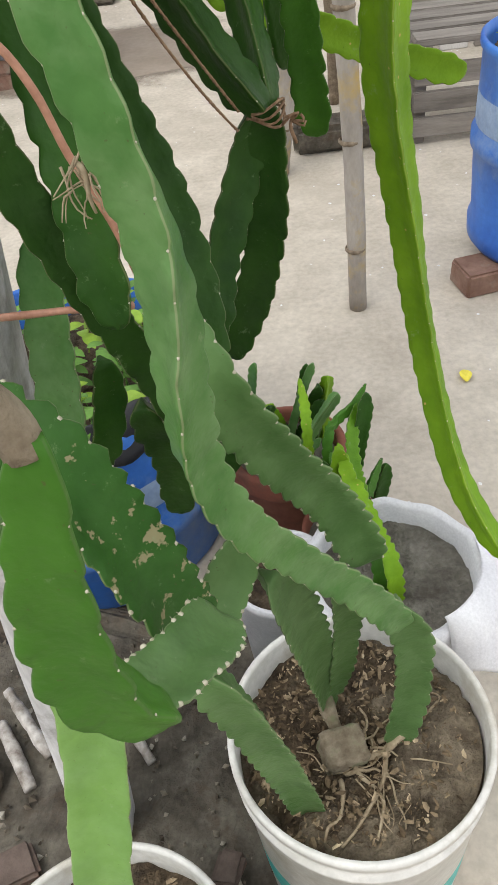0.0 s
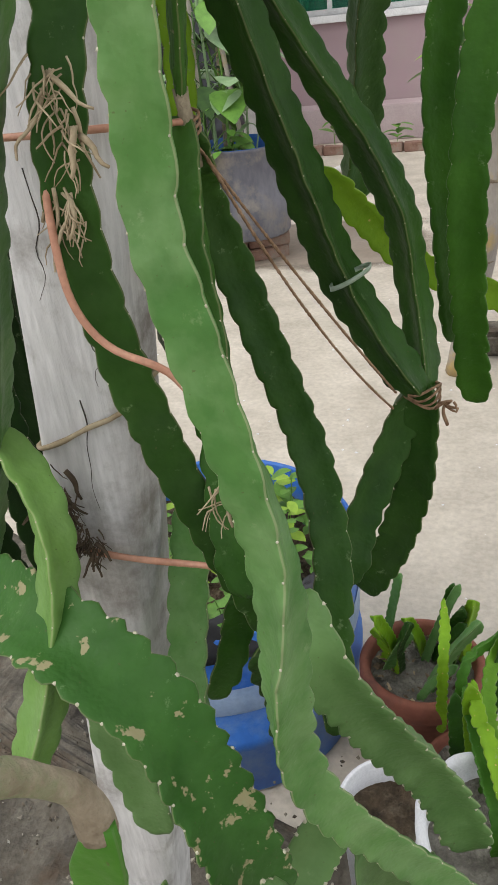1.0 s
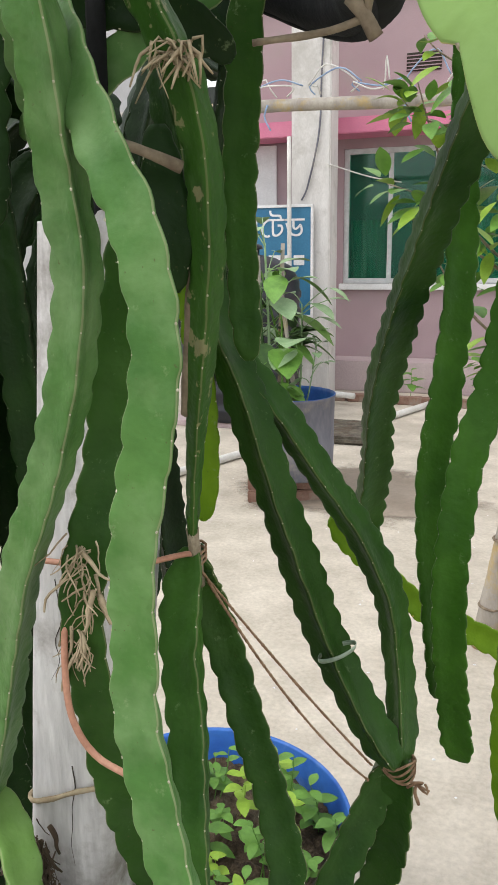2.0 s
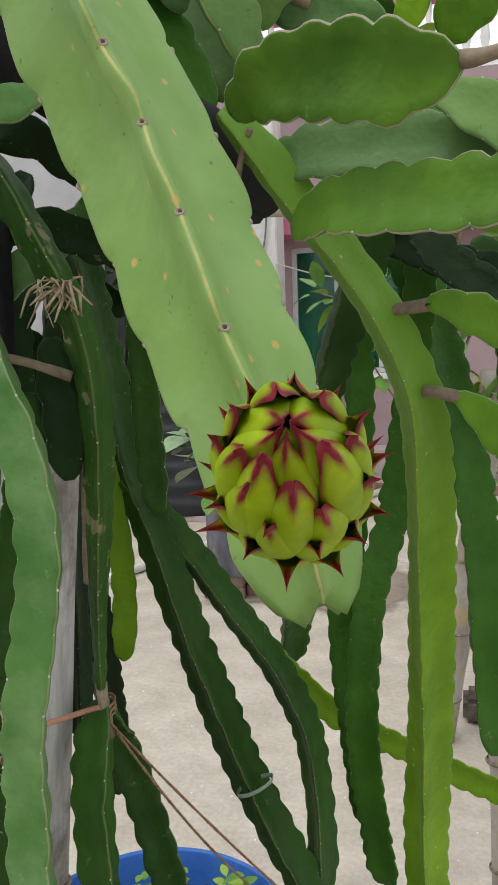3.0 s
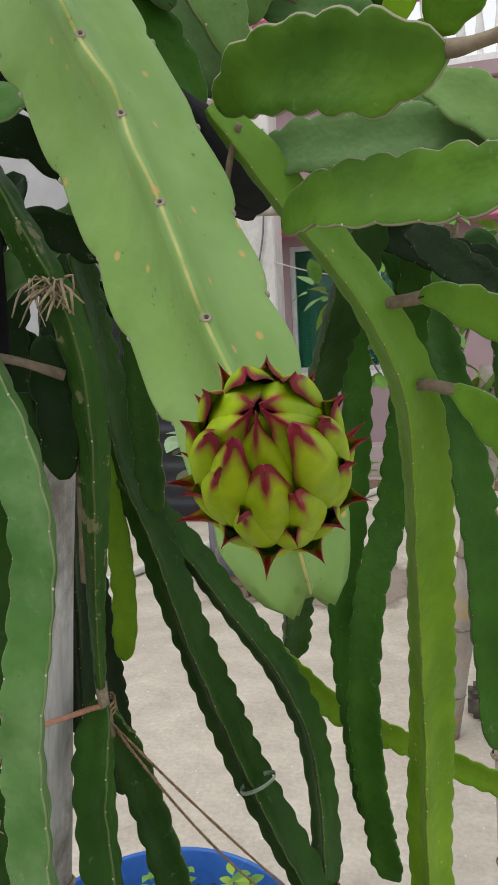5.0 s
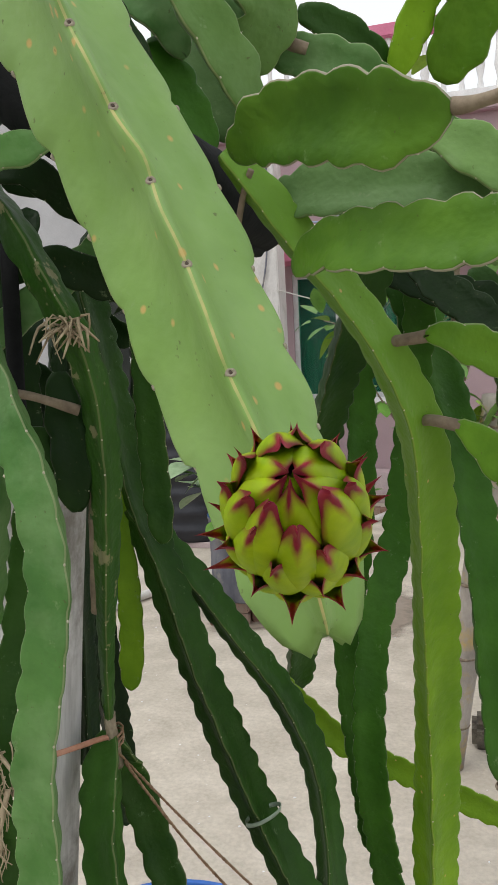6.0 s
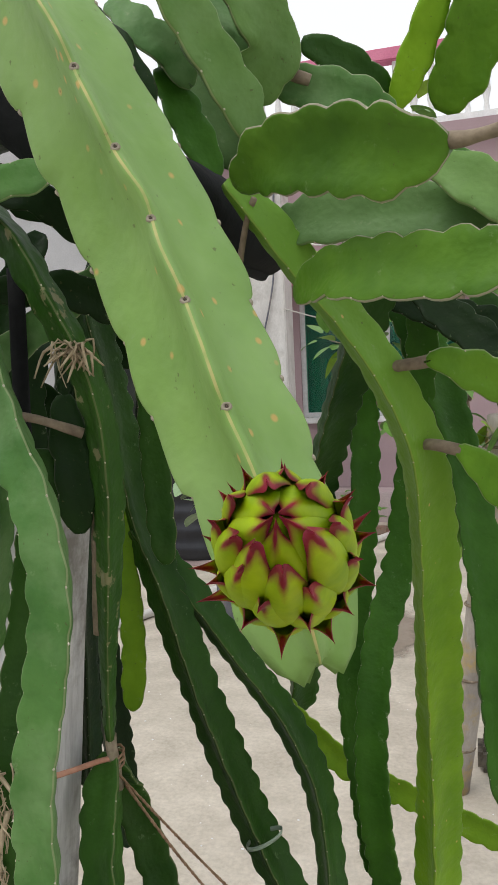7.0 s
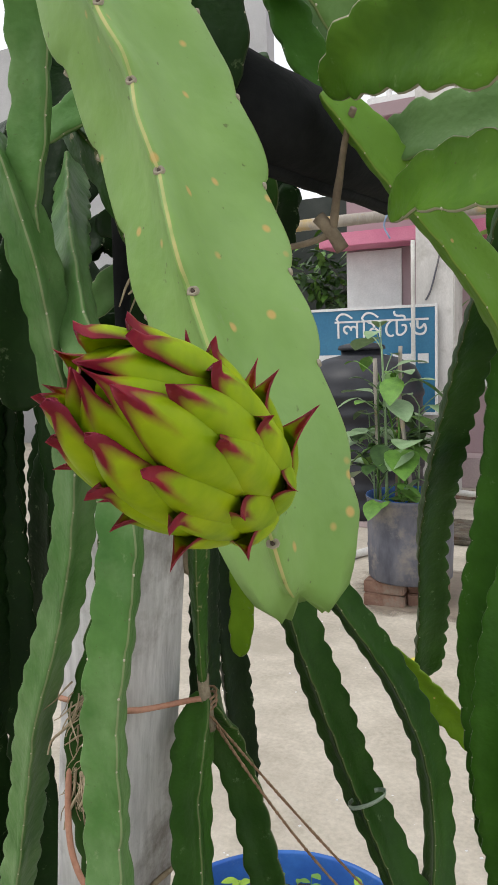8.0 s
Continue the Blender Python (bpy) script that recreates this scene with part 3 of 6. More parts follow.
# roof railing and neighbour
rail = thing("roof_railing", "white balustrade with a pink handrail on the roof", "railing", at=(0, 0, 0))
part("handrail", box(-2.6, 3.2, HY - 0.06, HY + 0.10, 4.50, 4.62, 0.01), M_PINK, rail)
part("bottom_rail", box(-2.6, 3.2, HY - 0.03, HY + 0.07, 3.845, 3.92, 0.01), M_WHITE, rail)
bal = lathe([(0.03, 0), (0.03, 0.04), (0.02, 0.08), (0.045, 0.2), (0.022, 0.40), (0.03, 0.50), (0.03, 0.578)], 10)
bal.materials.append(M_WHITE)
for k in range(34):
    o = part("baluster", bal, None, rail)
    o.matrix_basis = pose(-2.55 + k * 0.17, HY + 0.02, 3.922)
tagged(part("neighbour_wall", box(-9.5, -4.35, 9.2, 9.4, 0, 6.0, 0), M_GREYWALL), "pale grey rendered wall of a neighbouring building", "wall", kind="structure")
tagged(part("yard_wall_left", box(-9.5, -9.3, -8, 9.2, 0, 2.6, 0), M_GREYWALL), "plain grey yard wall", "wall", kind="structure")
tagged(part("yard_wall_back", box(-9.3, 8, -8.2, -8, 0, 2.6, 0), M_GREYWALL), "plain grey yard wall", "wall", kind="structure")

column = tagged(part("porch_column", box(-1.86, -1.50, 7.16, 7.46, 0, 3.7, 0.012), M_COLUMN), "streaky whitewashed square porch column", "column", kind="structure")
tagged(part("downpipe", tube([(-1.84, 7.02, 0.0), (-1.84, 7.02, 2.35)], 0.02, 10, 0.3), M_PVC), "thin pale pipe before the column", "pipe")
tagged(part("electric_cable", tube([(-1.56, 7.15, 3.3), (-1.58, 7.14, 2.9), (-1.60, 7.14, 2.4), (-1.70, 7.14, 1.95), (-1.76, 7.14, 1.82)], 0.008, 6, 0.05), M_DRUM), "grey cable running down the column", "cable")
tagged(part("electric_cable", tube([(-1.52, 7.14, 2.12), (-1.2, 7.4, 2.02), (-0.95, 7.7, 1.98)], 0.006, 6, 0.05), M_PVC), "thin white cable slung from the column", "cable")

# sign
sign = thing("sign_board", "blue sign board with white lettering and metal frame", "sign", at=(0, 0, 0))
part("board", box(-3.0, -1.66, 7.095, 7.115, 0.80, 1.76, 0.002), M_SIGN, sign)
for b_ in ((-3.0, -1.64, 7.085, 7.12, 1.76, 1.785), (-3.0, -1.64, 7.085, 7.12, 0.775, 0.80), (-1.66, -1.64, 7.085, 7.12, 0.80, 1.76), (-3.02, -3.0, 7.085, 7.12, 0.775, 1.785)):
    part("sign_frame", box(*b_, 0.002), M_WHITE, sign)
txt = bpy.data.curves.new("lettering", "FONT")
txt.body = "\u09bf\u09b2\u09bf\u09ae\u09c7\u099f\u09a1"
txt.size, txt.extrude, txt.align_x = 0.26, 0.002, "RIGHT"
txt_ob = new("lettering", txt)
txt_ob.matrix_world = pose(-1.72, 7.092, 1.50, 90, 0, 0)
dg = bpy.context.evaluated_depsgraph_get()
txt_me = bpy.data.meshes.new_from_object(txt_ob.evaluated_get(dg))
txt_m = txt_ob.matrix_world.copy()
bpy.data.objects.remove(txt_ob)
txt_me.materials.clear()
lettering = part("lettering", txt_me, M_WHITE, sign)
lettering.matrix_basis = txt_m
for k, (x0, x1) in enumerate(((-2.9, -2.55), (-2.5, -2.12), (-2.06, -1.86), (-1.82, -1.72))):
    part("text_bar", box(x0, x1, 7.09, 7.0945, 1.25, 1.34, 0), M_WHITE, sign)

# water tank
tank = thing("water_tank", "black ribbed plastic water tank", "water tank", at=(-2.05, 6.25, 0.0))
prof = [(0.0, 0.05), (0.50, 0.05)]
for k in range(7):
    z = 0.10 + k * 0.15
    prof += [(0.50, z), (0.515, z + 0.02), (0.515, z + 0.06), (0.50, z + 0.08)]
prof += [(0.50, 1.14), (0.44, 1.26), (0.30, 1.33), (0.17, 1.36), (0.17, 1.40), (0.0, 1.41)]
part("body", lathe(prof, 56), M_TANK, tank)
part("lid", lathe([(0.0, 1.46), (0.12, 1.455), (0.19, 1.435), (0.20, 1.405), (0.18, 1.40)], 40), M_TANK, tank)
part("base", box(-0.48, 0.48, -0.48, 0.48, 0.0, 0.048, 0.006), M_PLINTH, tank)

# lean-to beam with ribbons, and pipes on the ground
tagged(part("bamboo_beam", tube([(-2.6, 5.0, 2.26), (-1.4, 5.0, 2.27), (-0.48, 5.0, 2.24), (0.6, 5.0, 2.22), (2.3, 5.0, 2.24)], 0.038, 12, 0.12, 0.12, 4), M_BAMBOO), "weathered bamboo beam tied across the yard", "beam", kind="structure")
for x in (-2.55, 2.2):
    tagged(part("beam_post", tube([(x, 5.0, 0), (x, 5.0, 1.2), (x + 0.02, 5.0, 2.23)], 0.04, 12, 0.12, 0.12, 5), M_BAMBOO), "bamboo post carrying the beam", "post", kind="structure")
for k in range(11):
    x = -1.45 + k * 0.11 + 0.04 * math.sin(k * 9)
    tagged(part("plastic_ribbon", tube([(x, 4.97, 2.31), (x + 0.05 * math.sin(k * 4), 4.95, 2.36), (x + 0.16 * math.cos(k * 2), 4.93, 2.40 + 0.10 * math.sin(k * 3)), (x + 0.3 * math.cos(k * 2), 4.94, 2.36)], 0.005, 5, 0.03), M_PVC if k % 3 else M_BLUE_BAND), "torn pale plastic strip on the beam", "plastic strip", "plastic strips on the beam")
for k, x in enumerate((-1.38, -0.52)):
    tagged(part("plastic_ribbon", tube([(x, 4.955, 2.27), (x - 0.02, 4.95, 2.2), (x + 0.02, 4.95, 2.12)], 0.006, 5, 0.03), M_BLUE_BAND), "pale blue plastic strip hanging from the beam", "plastic strip", "plastic strips on the beam")
for a, b in (((-1.98, 4.1, 0.03), (-1.5, 5.2, 0.03)), ((-1.20, 5.45, 0.03), (-0.55, 7.0, 0.03)), ((-1.9, 7.05, 0.10), (-1.2, 6.92, 0.09))):
    tagged(part("pvc_pipe", tube([a, tuple((Vector(a) + Vector(b)) / 2), b], 0.028, 12, 0.2), M_PVC), "dirty white plastic pipe lying on the ground", "pipe", "pipes on the ground")
tagged(part("rubble_mound", box(-1.3, -0.75, 5.5, 6.1, 0.0, 0.06, 0.02), M_SOILFLOOR), "low heap of dark rubble beside the pipe", "rubble")


# ---- leaves and small plants ----
def leaf_verts(base, direction, up, length, width, droop, verts, faces, cup=0.15):
    """One pointed leaf blade, folded a little along its midrib."""
    d = direction.normalized()
    s = d.cross(up).normalized()
    nrm = s.cross(d).normalized()
    o = len(verts)
    n = 6
    for i in range(n + 1):
        t = i / n
        w = width * 0.5 * math.sin(math.pi * min(1, t * 0.96 + 0.03)) ** 0.8
        c = base + d * length * t - Vector((0, 0, 1)) * droop * length * t * t
        verts += [tuple(c - s * w + nrm * w * cup), tuple(c), tuple(c + s * w + nrm * w * cup)]
    for i in range(n):
        a = o + i * 3
        faces += [(a, a + 1, a + 4, a + 3), (a + 1, a + 2, a + 5, a + 4)]


def seedling(name, at, height, leaves, size, mat, label, category, group, seed, spread=0.5, lobed=0.55, stalked=0.0):
    """A small leafy plant: a thin stalk with its leaves."""
    rnd = random.Random(seed)
    top = Vector((rnd.uniform(-1, 1) * spread * height * 0.4, rnd.uniform(-1, 1) * spread * height * 0.4, height))
    pl = thing(name, label, category, group, at=at)
    part("stalk", tube([(0, 0, -0.01), tuple(top * 0.5 + Vector((0.006, 0.004, 0))), tuple(top)], max(0.0012, height * 0.012), 6, height / 8, 0.2, seed, 0.5), mat, pl)
    for k in range(leaves):
        t = (k + 1) / leaves if not stalked else rnd.uniform(0.0, 1.0)
        a = k * 2.4 + rnd.uniform(-0.5, 0.5)
        v, f = [], []
        d = Vector((math.cos(a), math.sin(a), rnd.uniform(0.0, 0.6)))
        L = size * rnd.uniform(0.7, 1.15) * (1.1 - 0.35 * t)
        foot = top * (0.25 + 0.75 * t)
        tie = foot + (d + Vector((0, 0, 0.5))) * stalked * size * rnd.uniform(0.4, 1.3)
        if stalked:
            L *= rnd.uniform(0.4, 0.9)
            d.z = rnd.uniform(-0.45, 0.5)
        leaf_verts(tie, d, Vector((0, 0, 1)), L, L * lobed, rnd.uniform(0.1, 0.5), v, f)
        blade = mesh_from("leaf", v, f)
        part("leaf", joined([blade, tube([tuple(foot), tuple((foot + tie) / 2 + Vector((0, 0, 0.01))), tuple(tie)], 0.003, 5, 0.03)]) if stalked else blade, mat, pl)
    return pl


# ---- tubs and pots ----
def soil_disc(r, z, seed, rough=0.012, dome=0.0):
    bm = bmesh.new()
    bmesh.ops.create_grid(bm, x_segments=44, y_segments=44, size=0.5)
    for v in bm.verts:
        x, y = v.co.x * 2, v.co.y * 2
        k = max(abs(x), abs(y)) / max(1e-6, math.hypot(x, y))
        px, py = x * k * r, y * k * r
        v.co = Vector((px, py, z + rough * noise.fractal(Vector((px * 32, py * 32, seed)), 0.7, 2.1, 5) + dome * (1 - (x * x + y * y) / 2)))
    for f_ in bm.faces:
        f_.smooth = True
    return bm


def chips(r, z, count, seed, size=0.006):
    """Loose husks, clods and pebbles on the soil."""
    rnd = random.Random(seed)
    verts, faces = [], []
    for _ in range(count):
        a, q = rnd.random() * 6.283, r * math.sqrt(rnd.random())
        s, slim = size * rnd.choice((0.45, 0.7, 0.8, 1.0, 1.4, 2.1)) * rnd.uniform(0.8, 1.2), rnd.uniform(0.35, 1.0)
        m = pose(q * math.cos(a), q * math.sin(a), z + rnd.uniform(-0.001, 0.005), rnd.uniform(-40, 40), rnd.uniform(-40, 40), rnd.uniform(0, 360))
        o = len(verts)
        for x, y, w in ((1, 0, 0), (0.3, 0.6, 0.1), (-0.8, 0.4, 0), (-0.9, -0.4, 0), (0.2, -0.6, 0.1), (0, 0, 0.45), (0, 0, -0.3)):
            verts.append(tuple(m @ Vector((x * s * rnd.uniform(0.7, 1.3), y * s * slim * rnd.uniform(0.7, 1.3), w * s * slim))))
        for k in range(5):
            faces += [(o + k, o + (k + 1) % 5, o + 5), (o + (k + 1) % 5, o + k, o + 6)]
    return mesh_from("chips", verts, faces, smooth=False)


def paint_bucket(at, r, h, soil, label, seed, mat=M_BUCKET, soil_mat=M_SOIL, print_mat=None, chips_n=420):
    ob = thing("bucket", label, "bucket", at=at)
    rb = r * 0.86
    part("shell", lathe([(0, 0.0), (rb, 0.0), (rb + 0.002, 0.004), (r * 0.965, h - 0.055), (r * 0.99, h - 0.053), (r * 0.99, h - 0.045), (r * 0.965, h - 0.042), (r * 0.97, h - 0.016), (r * 1.0, h - 0.014), (r * 1.0, h - 0.002), (r * 0.985, h), (r * 0.955, h), (r * 0.945, h - 0.006), (r * 0.93, h - 0.06), (rb * 0.96, 0.01)], 64, 0.006, seed), mat, ob)
    if print_mat:
        part("printed_band", lathe([(r * 0.905, h * 0.28), (r * 0.9475, h * 0.72)], 64, 0.006, seed), print_mat, ob, "faded turquoise printed band")
    tagged(part("potting_soil", soil_disc(r * 0.935, soil, seed), soil_mat, ob), kind="stuff")
    tagged(part("husk_litter", chips(r * 0.88, soil + 0.006, chips_n, seed, 0.0032), M_CHIP, ob), kind="stuff")
    return ob


big_bucket = paint_bucket((0.135, 0.482, 0), 0.150, 0.372, 0.325, "white plastic paint bucket filled with dry potting soil", 3, print_mat=M_TURQ, chips_n=1500)
crust = soil_disc(0.138, 0.325, 29, 0.012)
for v in crust.verts:
    edge = (v.co.x * 0.8 - v.co.y * 0.6) / 0.14 + 0.5 * noise.noise(Vector((v.co.x * 22, v.co.y * 22, 4)))
    v.co.z += 0.012 * min(1.0, max(-1.4, edge * 3 - 0.5))
tagged(part("husk_litter", chips(0.118, 0.346, 420, 77, 0.0030), M_CHIP, big_bucket), kind="stuff")
tagged(part("dry_dirt", crust, M_SOIL_TAN, big_bucket, "paler dry dirt heaped at one side"), kind="stuff")
paint_bucket((-0.145, 0.255, 0), 0.145, 0.30, 0.26, "dirty white plastic bucket with soil by the post", 5, chips_n=160)

# sack planter with its rolled white rim
sack = thing("sack_planter", "white woven sack planter filled with grey soil", "planter", at=(0.215, 0.735, 0))
rows = [(0.0, 0.0), (0.115, 0.0), (0.128, 0.05), (0.13, 0.2), (0.125, 0.29), (0.128, 0.325), (0.120, 0.335), (0.112, 0.325), (0.108, 0.25)]
me = lathe(rows, 90)
for v in me.vertices:
    a = math.atan2(v.co.y, v.co.x)
    k = 1 + 0.008 * math.sin(9 * a + v.co.z * 20) + 0.02 * noise.noise(Vector((3 * a, v.co.z * 14, 2)))
    v.co = Vector((v.co.x * k, v.co.y * k, v.co.z + (0.012 * noise.noise(Vector((2 * a, 5, 0))) if v.co.z > 0.2 else 0)))
part("sack_cloth", me, M_CLOTH, sack)
bm = bmesh.new()
bmesh.ops.create_grid(bm, x_segments=24, y_segments=30, size=0.5)
for v in bm.verts:
    u_, w_ = v.co.x + 0.5, v.co.y
    a = radians(-28 + w_ * 75)
    rad = 0.116 + u_ * 0.092 * (1 - (2 * w_) ** 2 * 0.75) + 0.004 * math.sin(w_ * 16 + u_ * 3) * u_
    v.co = Vector((rad * math.cos(a), rad * math.sin(a), 0.349 - u_ * u_ * 0.085 + 0.007 * math.sin(w_ * 13 + 1.5 * u_) * u_ + 0.003 * math.sin(w_ * 31) * u_))
for f_ in bm.faces:
    f_.smooth = True
flap = part("folded_flap", bm, M_CLOTH, sack)
sol = flap.modifiers.new("thickness", "SOLIDIFY")
sol.thickness = 0.003
tagged(part("potting_soil", soil_disc(0.113, 0.288, 8, 0.008), M_SOIL_GREY, sack), kind="stuff")

# small grey tub behind the bucket
tub = thing("tub", "pale blue-grey plastic tub in the shade", "tub", at=(0.055, 0.775, 0))
part("shell", lathe([(0, 0), (0.06, 0), (0.075, 0.27), (0.079, 0.272), (0.079, 0.285), (0.072, 0.285), (0.068, 0.2), (0.055, 0.02)], 40), M_CLOTH, tub)
tagged(part("potting_soil", soil_disc(0.070, 0.24, 18, 0.006), M_SOIL, tub), kind="stuff")

# terracotta pot
pot = thing("terracotta_pot", "reddish-brown terracotta pot filled with sandy soil", "flower pot", at=(0.078, 1.118, 0))
part("shell", lathe([(0, 0), (0.068, 0), (0.070, 0.004), (0.098, 0.17), (0.108, 0.172), (0.112, 0.178), (0.112, 0.214), (0.107, 0.22), (0.098, 0.22), (0.094, 0.212), (0.088, 0.15), (0.062, 0.012)], 60, 0.008, 4), M_TERRA, pot)
tagged(part("potting_soil", soil_disc(0.094, 0.188, 11, 0.010), M_SOIL_GREY, pot), kind="stuff")
tagged(part("gravel", chips(0.085, 0.195, 90, 12, 0.005), M_CHIP, pot), kind="stuff")
rnd = random.Random(21)
for k in range(15):
    a, q = rnd.random() * 6.283, 0.012 + 0.075 * math.sqrt(rnd.random())
    h = rnd.uniform(0.09, 0.19)
    c = Vector((0.078 + q * math.cos(a), 1.118 + q * math.sin(a), 0.185))
    lean = Vector((rnd.uniform(-0.25, 0.45), rnd.uniform(-0.45, 0.1), 1))
    cut = thing("cactus_cutting", "short young cactus cutting rooted in the pot", "cactus", "cuttings in the terracotta pot", at=tuple(c))
    stem(cut, [(0, 0, 0), tuple(lean * h * 0.5), tuple(lean * h + Vector((rnd.uniform(-0.03, 0.03), 0, 0)))], rnd.uniform(0.016, 0.026), (M_DARK, M_LIME, M_MID)[k % 3], rnd.uniform(0, 120), period=0.016, thick=0.003, areole=0.0011, base=0.6, tip_len=0.012, base_len=0.01)
side_pot = thing("terracotta_pot", "small brown terracotta pot in shade behind the sack", "flower pot", at=(0.175, 0.955, 0))
part("shell", lathe([(0, 0), (0.055, 0), (0.075, 0.13), (0.083, 0.132), (0.083, 0.155), (0.075, 0.155), (0.070, 0.1)], 40, 0.008, 14), M_TERRA, side_pot)
tagged(part("potting_soil", soil_disc(0.072, 0.13, 13, 0.006), M_SOIL_GREY, side_pot), kind="stuff")
for x, y, tx, ty, tz, m_, w_ in ((0.175, 0.93, 0.155, 0.90, 0.405, M_LIME, 0.030), (0.195, 0.915, 0.240, 0.88, 0.10, M_LIME, 0.026), (0.20, 0.95, 0.235, 0.93, 0.33, M_DARK, 0.026), (0.16, 0.97, 0.215, 1.02, 0.405, M_DARK, 0.028), (0.15, 0.94, 0.135, 0.94, 0.34, M_DARK, 0.028), (0.185, 0.93, 0.19, 0.90, 0.30, M_LIME, 0.026)):
    cut = thing("cactus_cutting", "tall lime-edged cactus cutting beside the sack planter", "cactus", "tall cuttings behind the sack", at=(x, y, 0.125))
    e = Vector((tx - x, ty - y, tz - 0.125))
    mid = e * 0.5 + Vector((0.0, -0.01, 0.0 if tz > 0.2 else 0.12))
    stem(cut, [(0, 0, 0), tuple(mid), tuple(e)], w_, m_, 20 + 300 * x, period=0.018, thick=0.0034, areole=0.0012)

for pts, w_, m_ in (
    (((0.2102, 0.7077, 0.3385), [(0.0, 0.01, -0.1885), (0.0, 0.0, 0.0), (-0.0157, 0.0797, 0.0096), (-0.0379, 0.1618, 0.027), (-0.0516, 0.217, 0.0527)]), 0.026, M_LIME),
    (((0.194, 0.7282, 0.3266), [(0.0, 0.01, -0.1766), (0.0, 0.0, 0.0), (-0.0155, 0.0742, 0.0061), (-0.035, 0.1637, 0.0175), (-0.0462, 0.2103, 0.0348)]), 0.022, M_DEEP),
    (((0.1451, 0.9594, 0.3541), [(0.0, 0.01, -0.2041), (0.0, 0.0, 0.0), (0.0192, 0.0407, 0.016), (0.0463, 0.0679, 0.0194), (0.0751, 0.1036, 0.0347)]), 0.018, M_DEEP),
    (((0.1863, 0.8633, 0.3202), [(0.0, 0.01, -0.1702), (0.0, 0.0, 0.0), (-0.002, 0.0665, 0.0073), (0.0009, 0.1323, 0.0324), (0.0181, 0.1791, 0.0572)]), 0.024, M_OLIVE),
    (((0.1805, 0.8184, 0.3202), [(0.0, 0.01, -0.1702), (0.0, 0.0, 0.0), (0.0152, 0.0502, 0.0058), (0.0303, 0.0844, 0.0122), (0.0474, 0.1171, 0.0187)]), 0.018, M_DEEP),
    (((0.1159, 1.0122, 0.3211), [(0.0, 0.01, -0.1711), (0.0, 0.0, 0.0), (0.001, 0.0531, 0.0294), (-0.0037, 0.0998, 0.0544)]), 0.02, M_LIME),
):
    cut = thing("cactus_cutting", "toothed young cactus cutting standing behind the sack", "cactus", "tall cuttings behind the sack", at=pts[0])
    stem(cut, pts[1], w_, m_, 300 * w_ * 9, period=0.017, thick=0.0032, areole=0.0013, tip=0.05, tip_len=0.05, teeth=0.3)

# blue drum planter with seedlings
BD = (-0.325, 1.195)
drum = thing("blue_planter", "cut blue plastic drum planted with seedlings", "planter", at=(*BD, 0))
part("shell", lathe([(0, 0), (0.262, 0), (0.272, 0.012), (0.276, 0.13), (0.284, 0.14), (0.284, 0.165), (0.276, 0.175), (0.278, 0.30), (0.280, 0.405), (0.276, 0.412), (0.271, 0.405), (0.268, 0.2), (0.255, 0.015)], 72, 0.006, 2), M_BLUE, drum)
part("scuffed_band", lathe([(0.2792, 0.232), (0.281, 0.24), (0.281, 0.285), (0.2795, 0.292)], 72, 0.006, 2), M_BLUE_BAND, drum)
tagged(part("potting_soil", soil_disc(0.268, 0.335, 31, 0.018), M_SOIL, drum), kind="stuff")
rnd = random.Random(33)
for k in range(46):
    a, q = rnd.random() * 6.283, 0.24 * math.sqrt(rnd.random())
    seedling("seedling", (BD[0] + q * math.cos(a), BD[1] + q * math.sin(a), 0.33), rnd.uniform(0.05, 0.15), rnd.randint(5, 8), rnd.uniform(0.035, 0.06), (M_LEAF, M_LEAF, M_LEAF_YELLOW, M_LEAF)[k % 4], "bright green leafy seedling in the blue drum", "seedling", "seedlings in the blue drum", 100 + k)
# crumpled black plastic on its near edge
bm = bmesh.new()
bmesh.ops.create_grid(bm, x_segments=30, y_segments=16, size=0.5)
for v in bm.verts:
    u_, w_ = v.co.x, v.co.y + 0.5
    a = radians(-62 + u_ * 70)
    rad = 0.290 - 0.06 * w_ + 0.012 * noise.noise(Vector((u_ * 9, w_ * 5, 1)))
    v.co = Vector((BD[0] + rad * math.cos(a), BD[1] + rad * math.sin(a), 0.37 + 0.07 * math.sin(math.pi * w_) + 0.02 * noise.noise(Vector((u_ * 8, w_ * 6, 7)))))
for f_ in bm.faces:
    f_.smooth = True
bag = tagged(part("plastic_bag", bm, M_BAG), "crumpled black plastic bag over the drum's edge", "bag")
sol = bag.modifiers.new("thickness", "SOLIDIFY")
sol.thickness = 0.002

# blue barrel by the crates
BB = (0.885, 2.03)
barrel = thing("blue_barrel", "tall blue plastic barrel planter on bricks", "barrel", at=(*BB, 0.072))
part("shell", lathe([(0, 0), (0.235, 0), (0.25, 0.02), (0.252, 0.06), (0.243, 0.075), (0.25, 0.20), (0.252, 0.26), (0.262, 0.27), (0.262, 0.30), (0.252, 0.31), (0.25, 0.5), (0.258, 0.51), (0.258, 0.525), (0.248, 0.53), (0.243, 0.5), (0.24, 0.05)], 72, 0.004, 6), M_BLUE, barrel)
part("scuffed_band", lathe([(0.2522, 0.325), (0.2535, 0.33), (0.2525, 0.40), (0.2515, 0.405)], 72, 0.004, 6), M_BLUE_BAND, barrel)
tagged(part("potting_soil", soil_disc(0.240, 0.47, 41, 0.012), M_SOIL, barrel), kind="stuff")
rnd = random.Random(43)
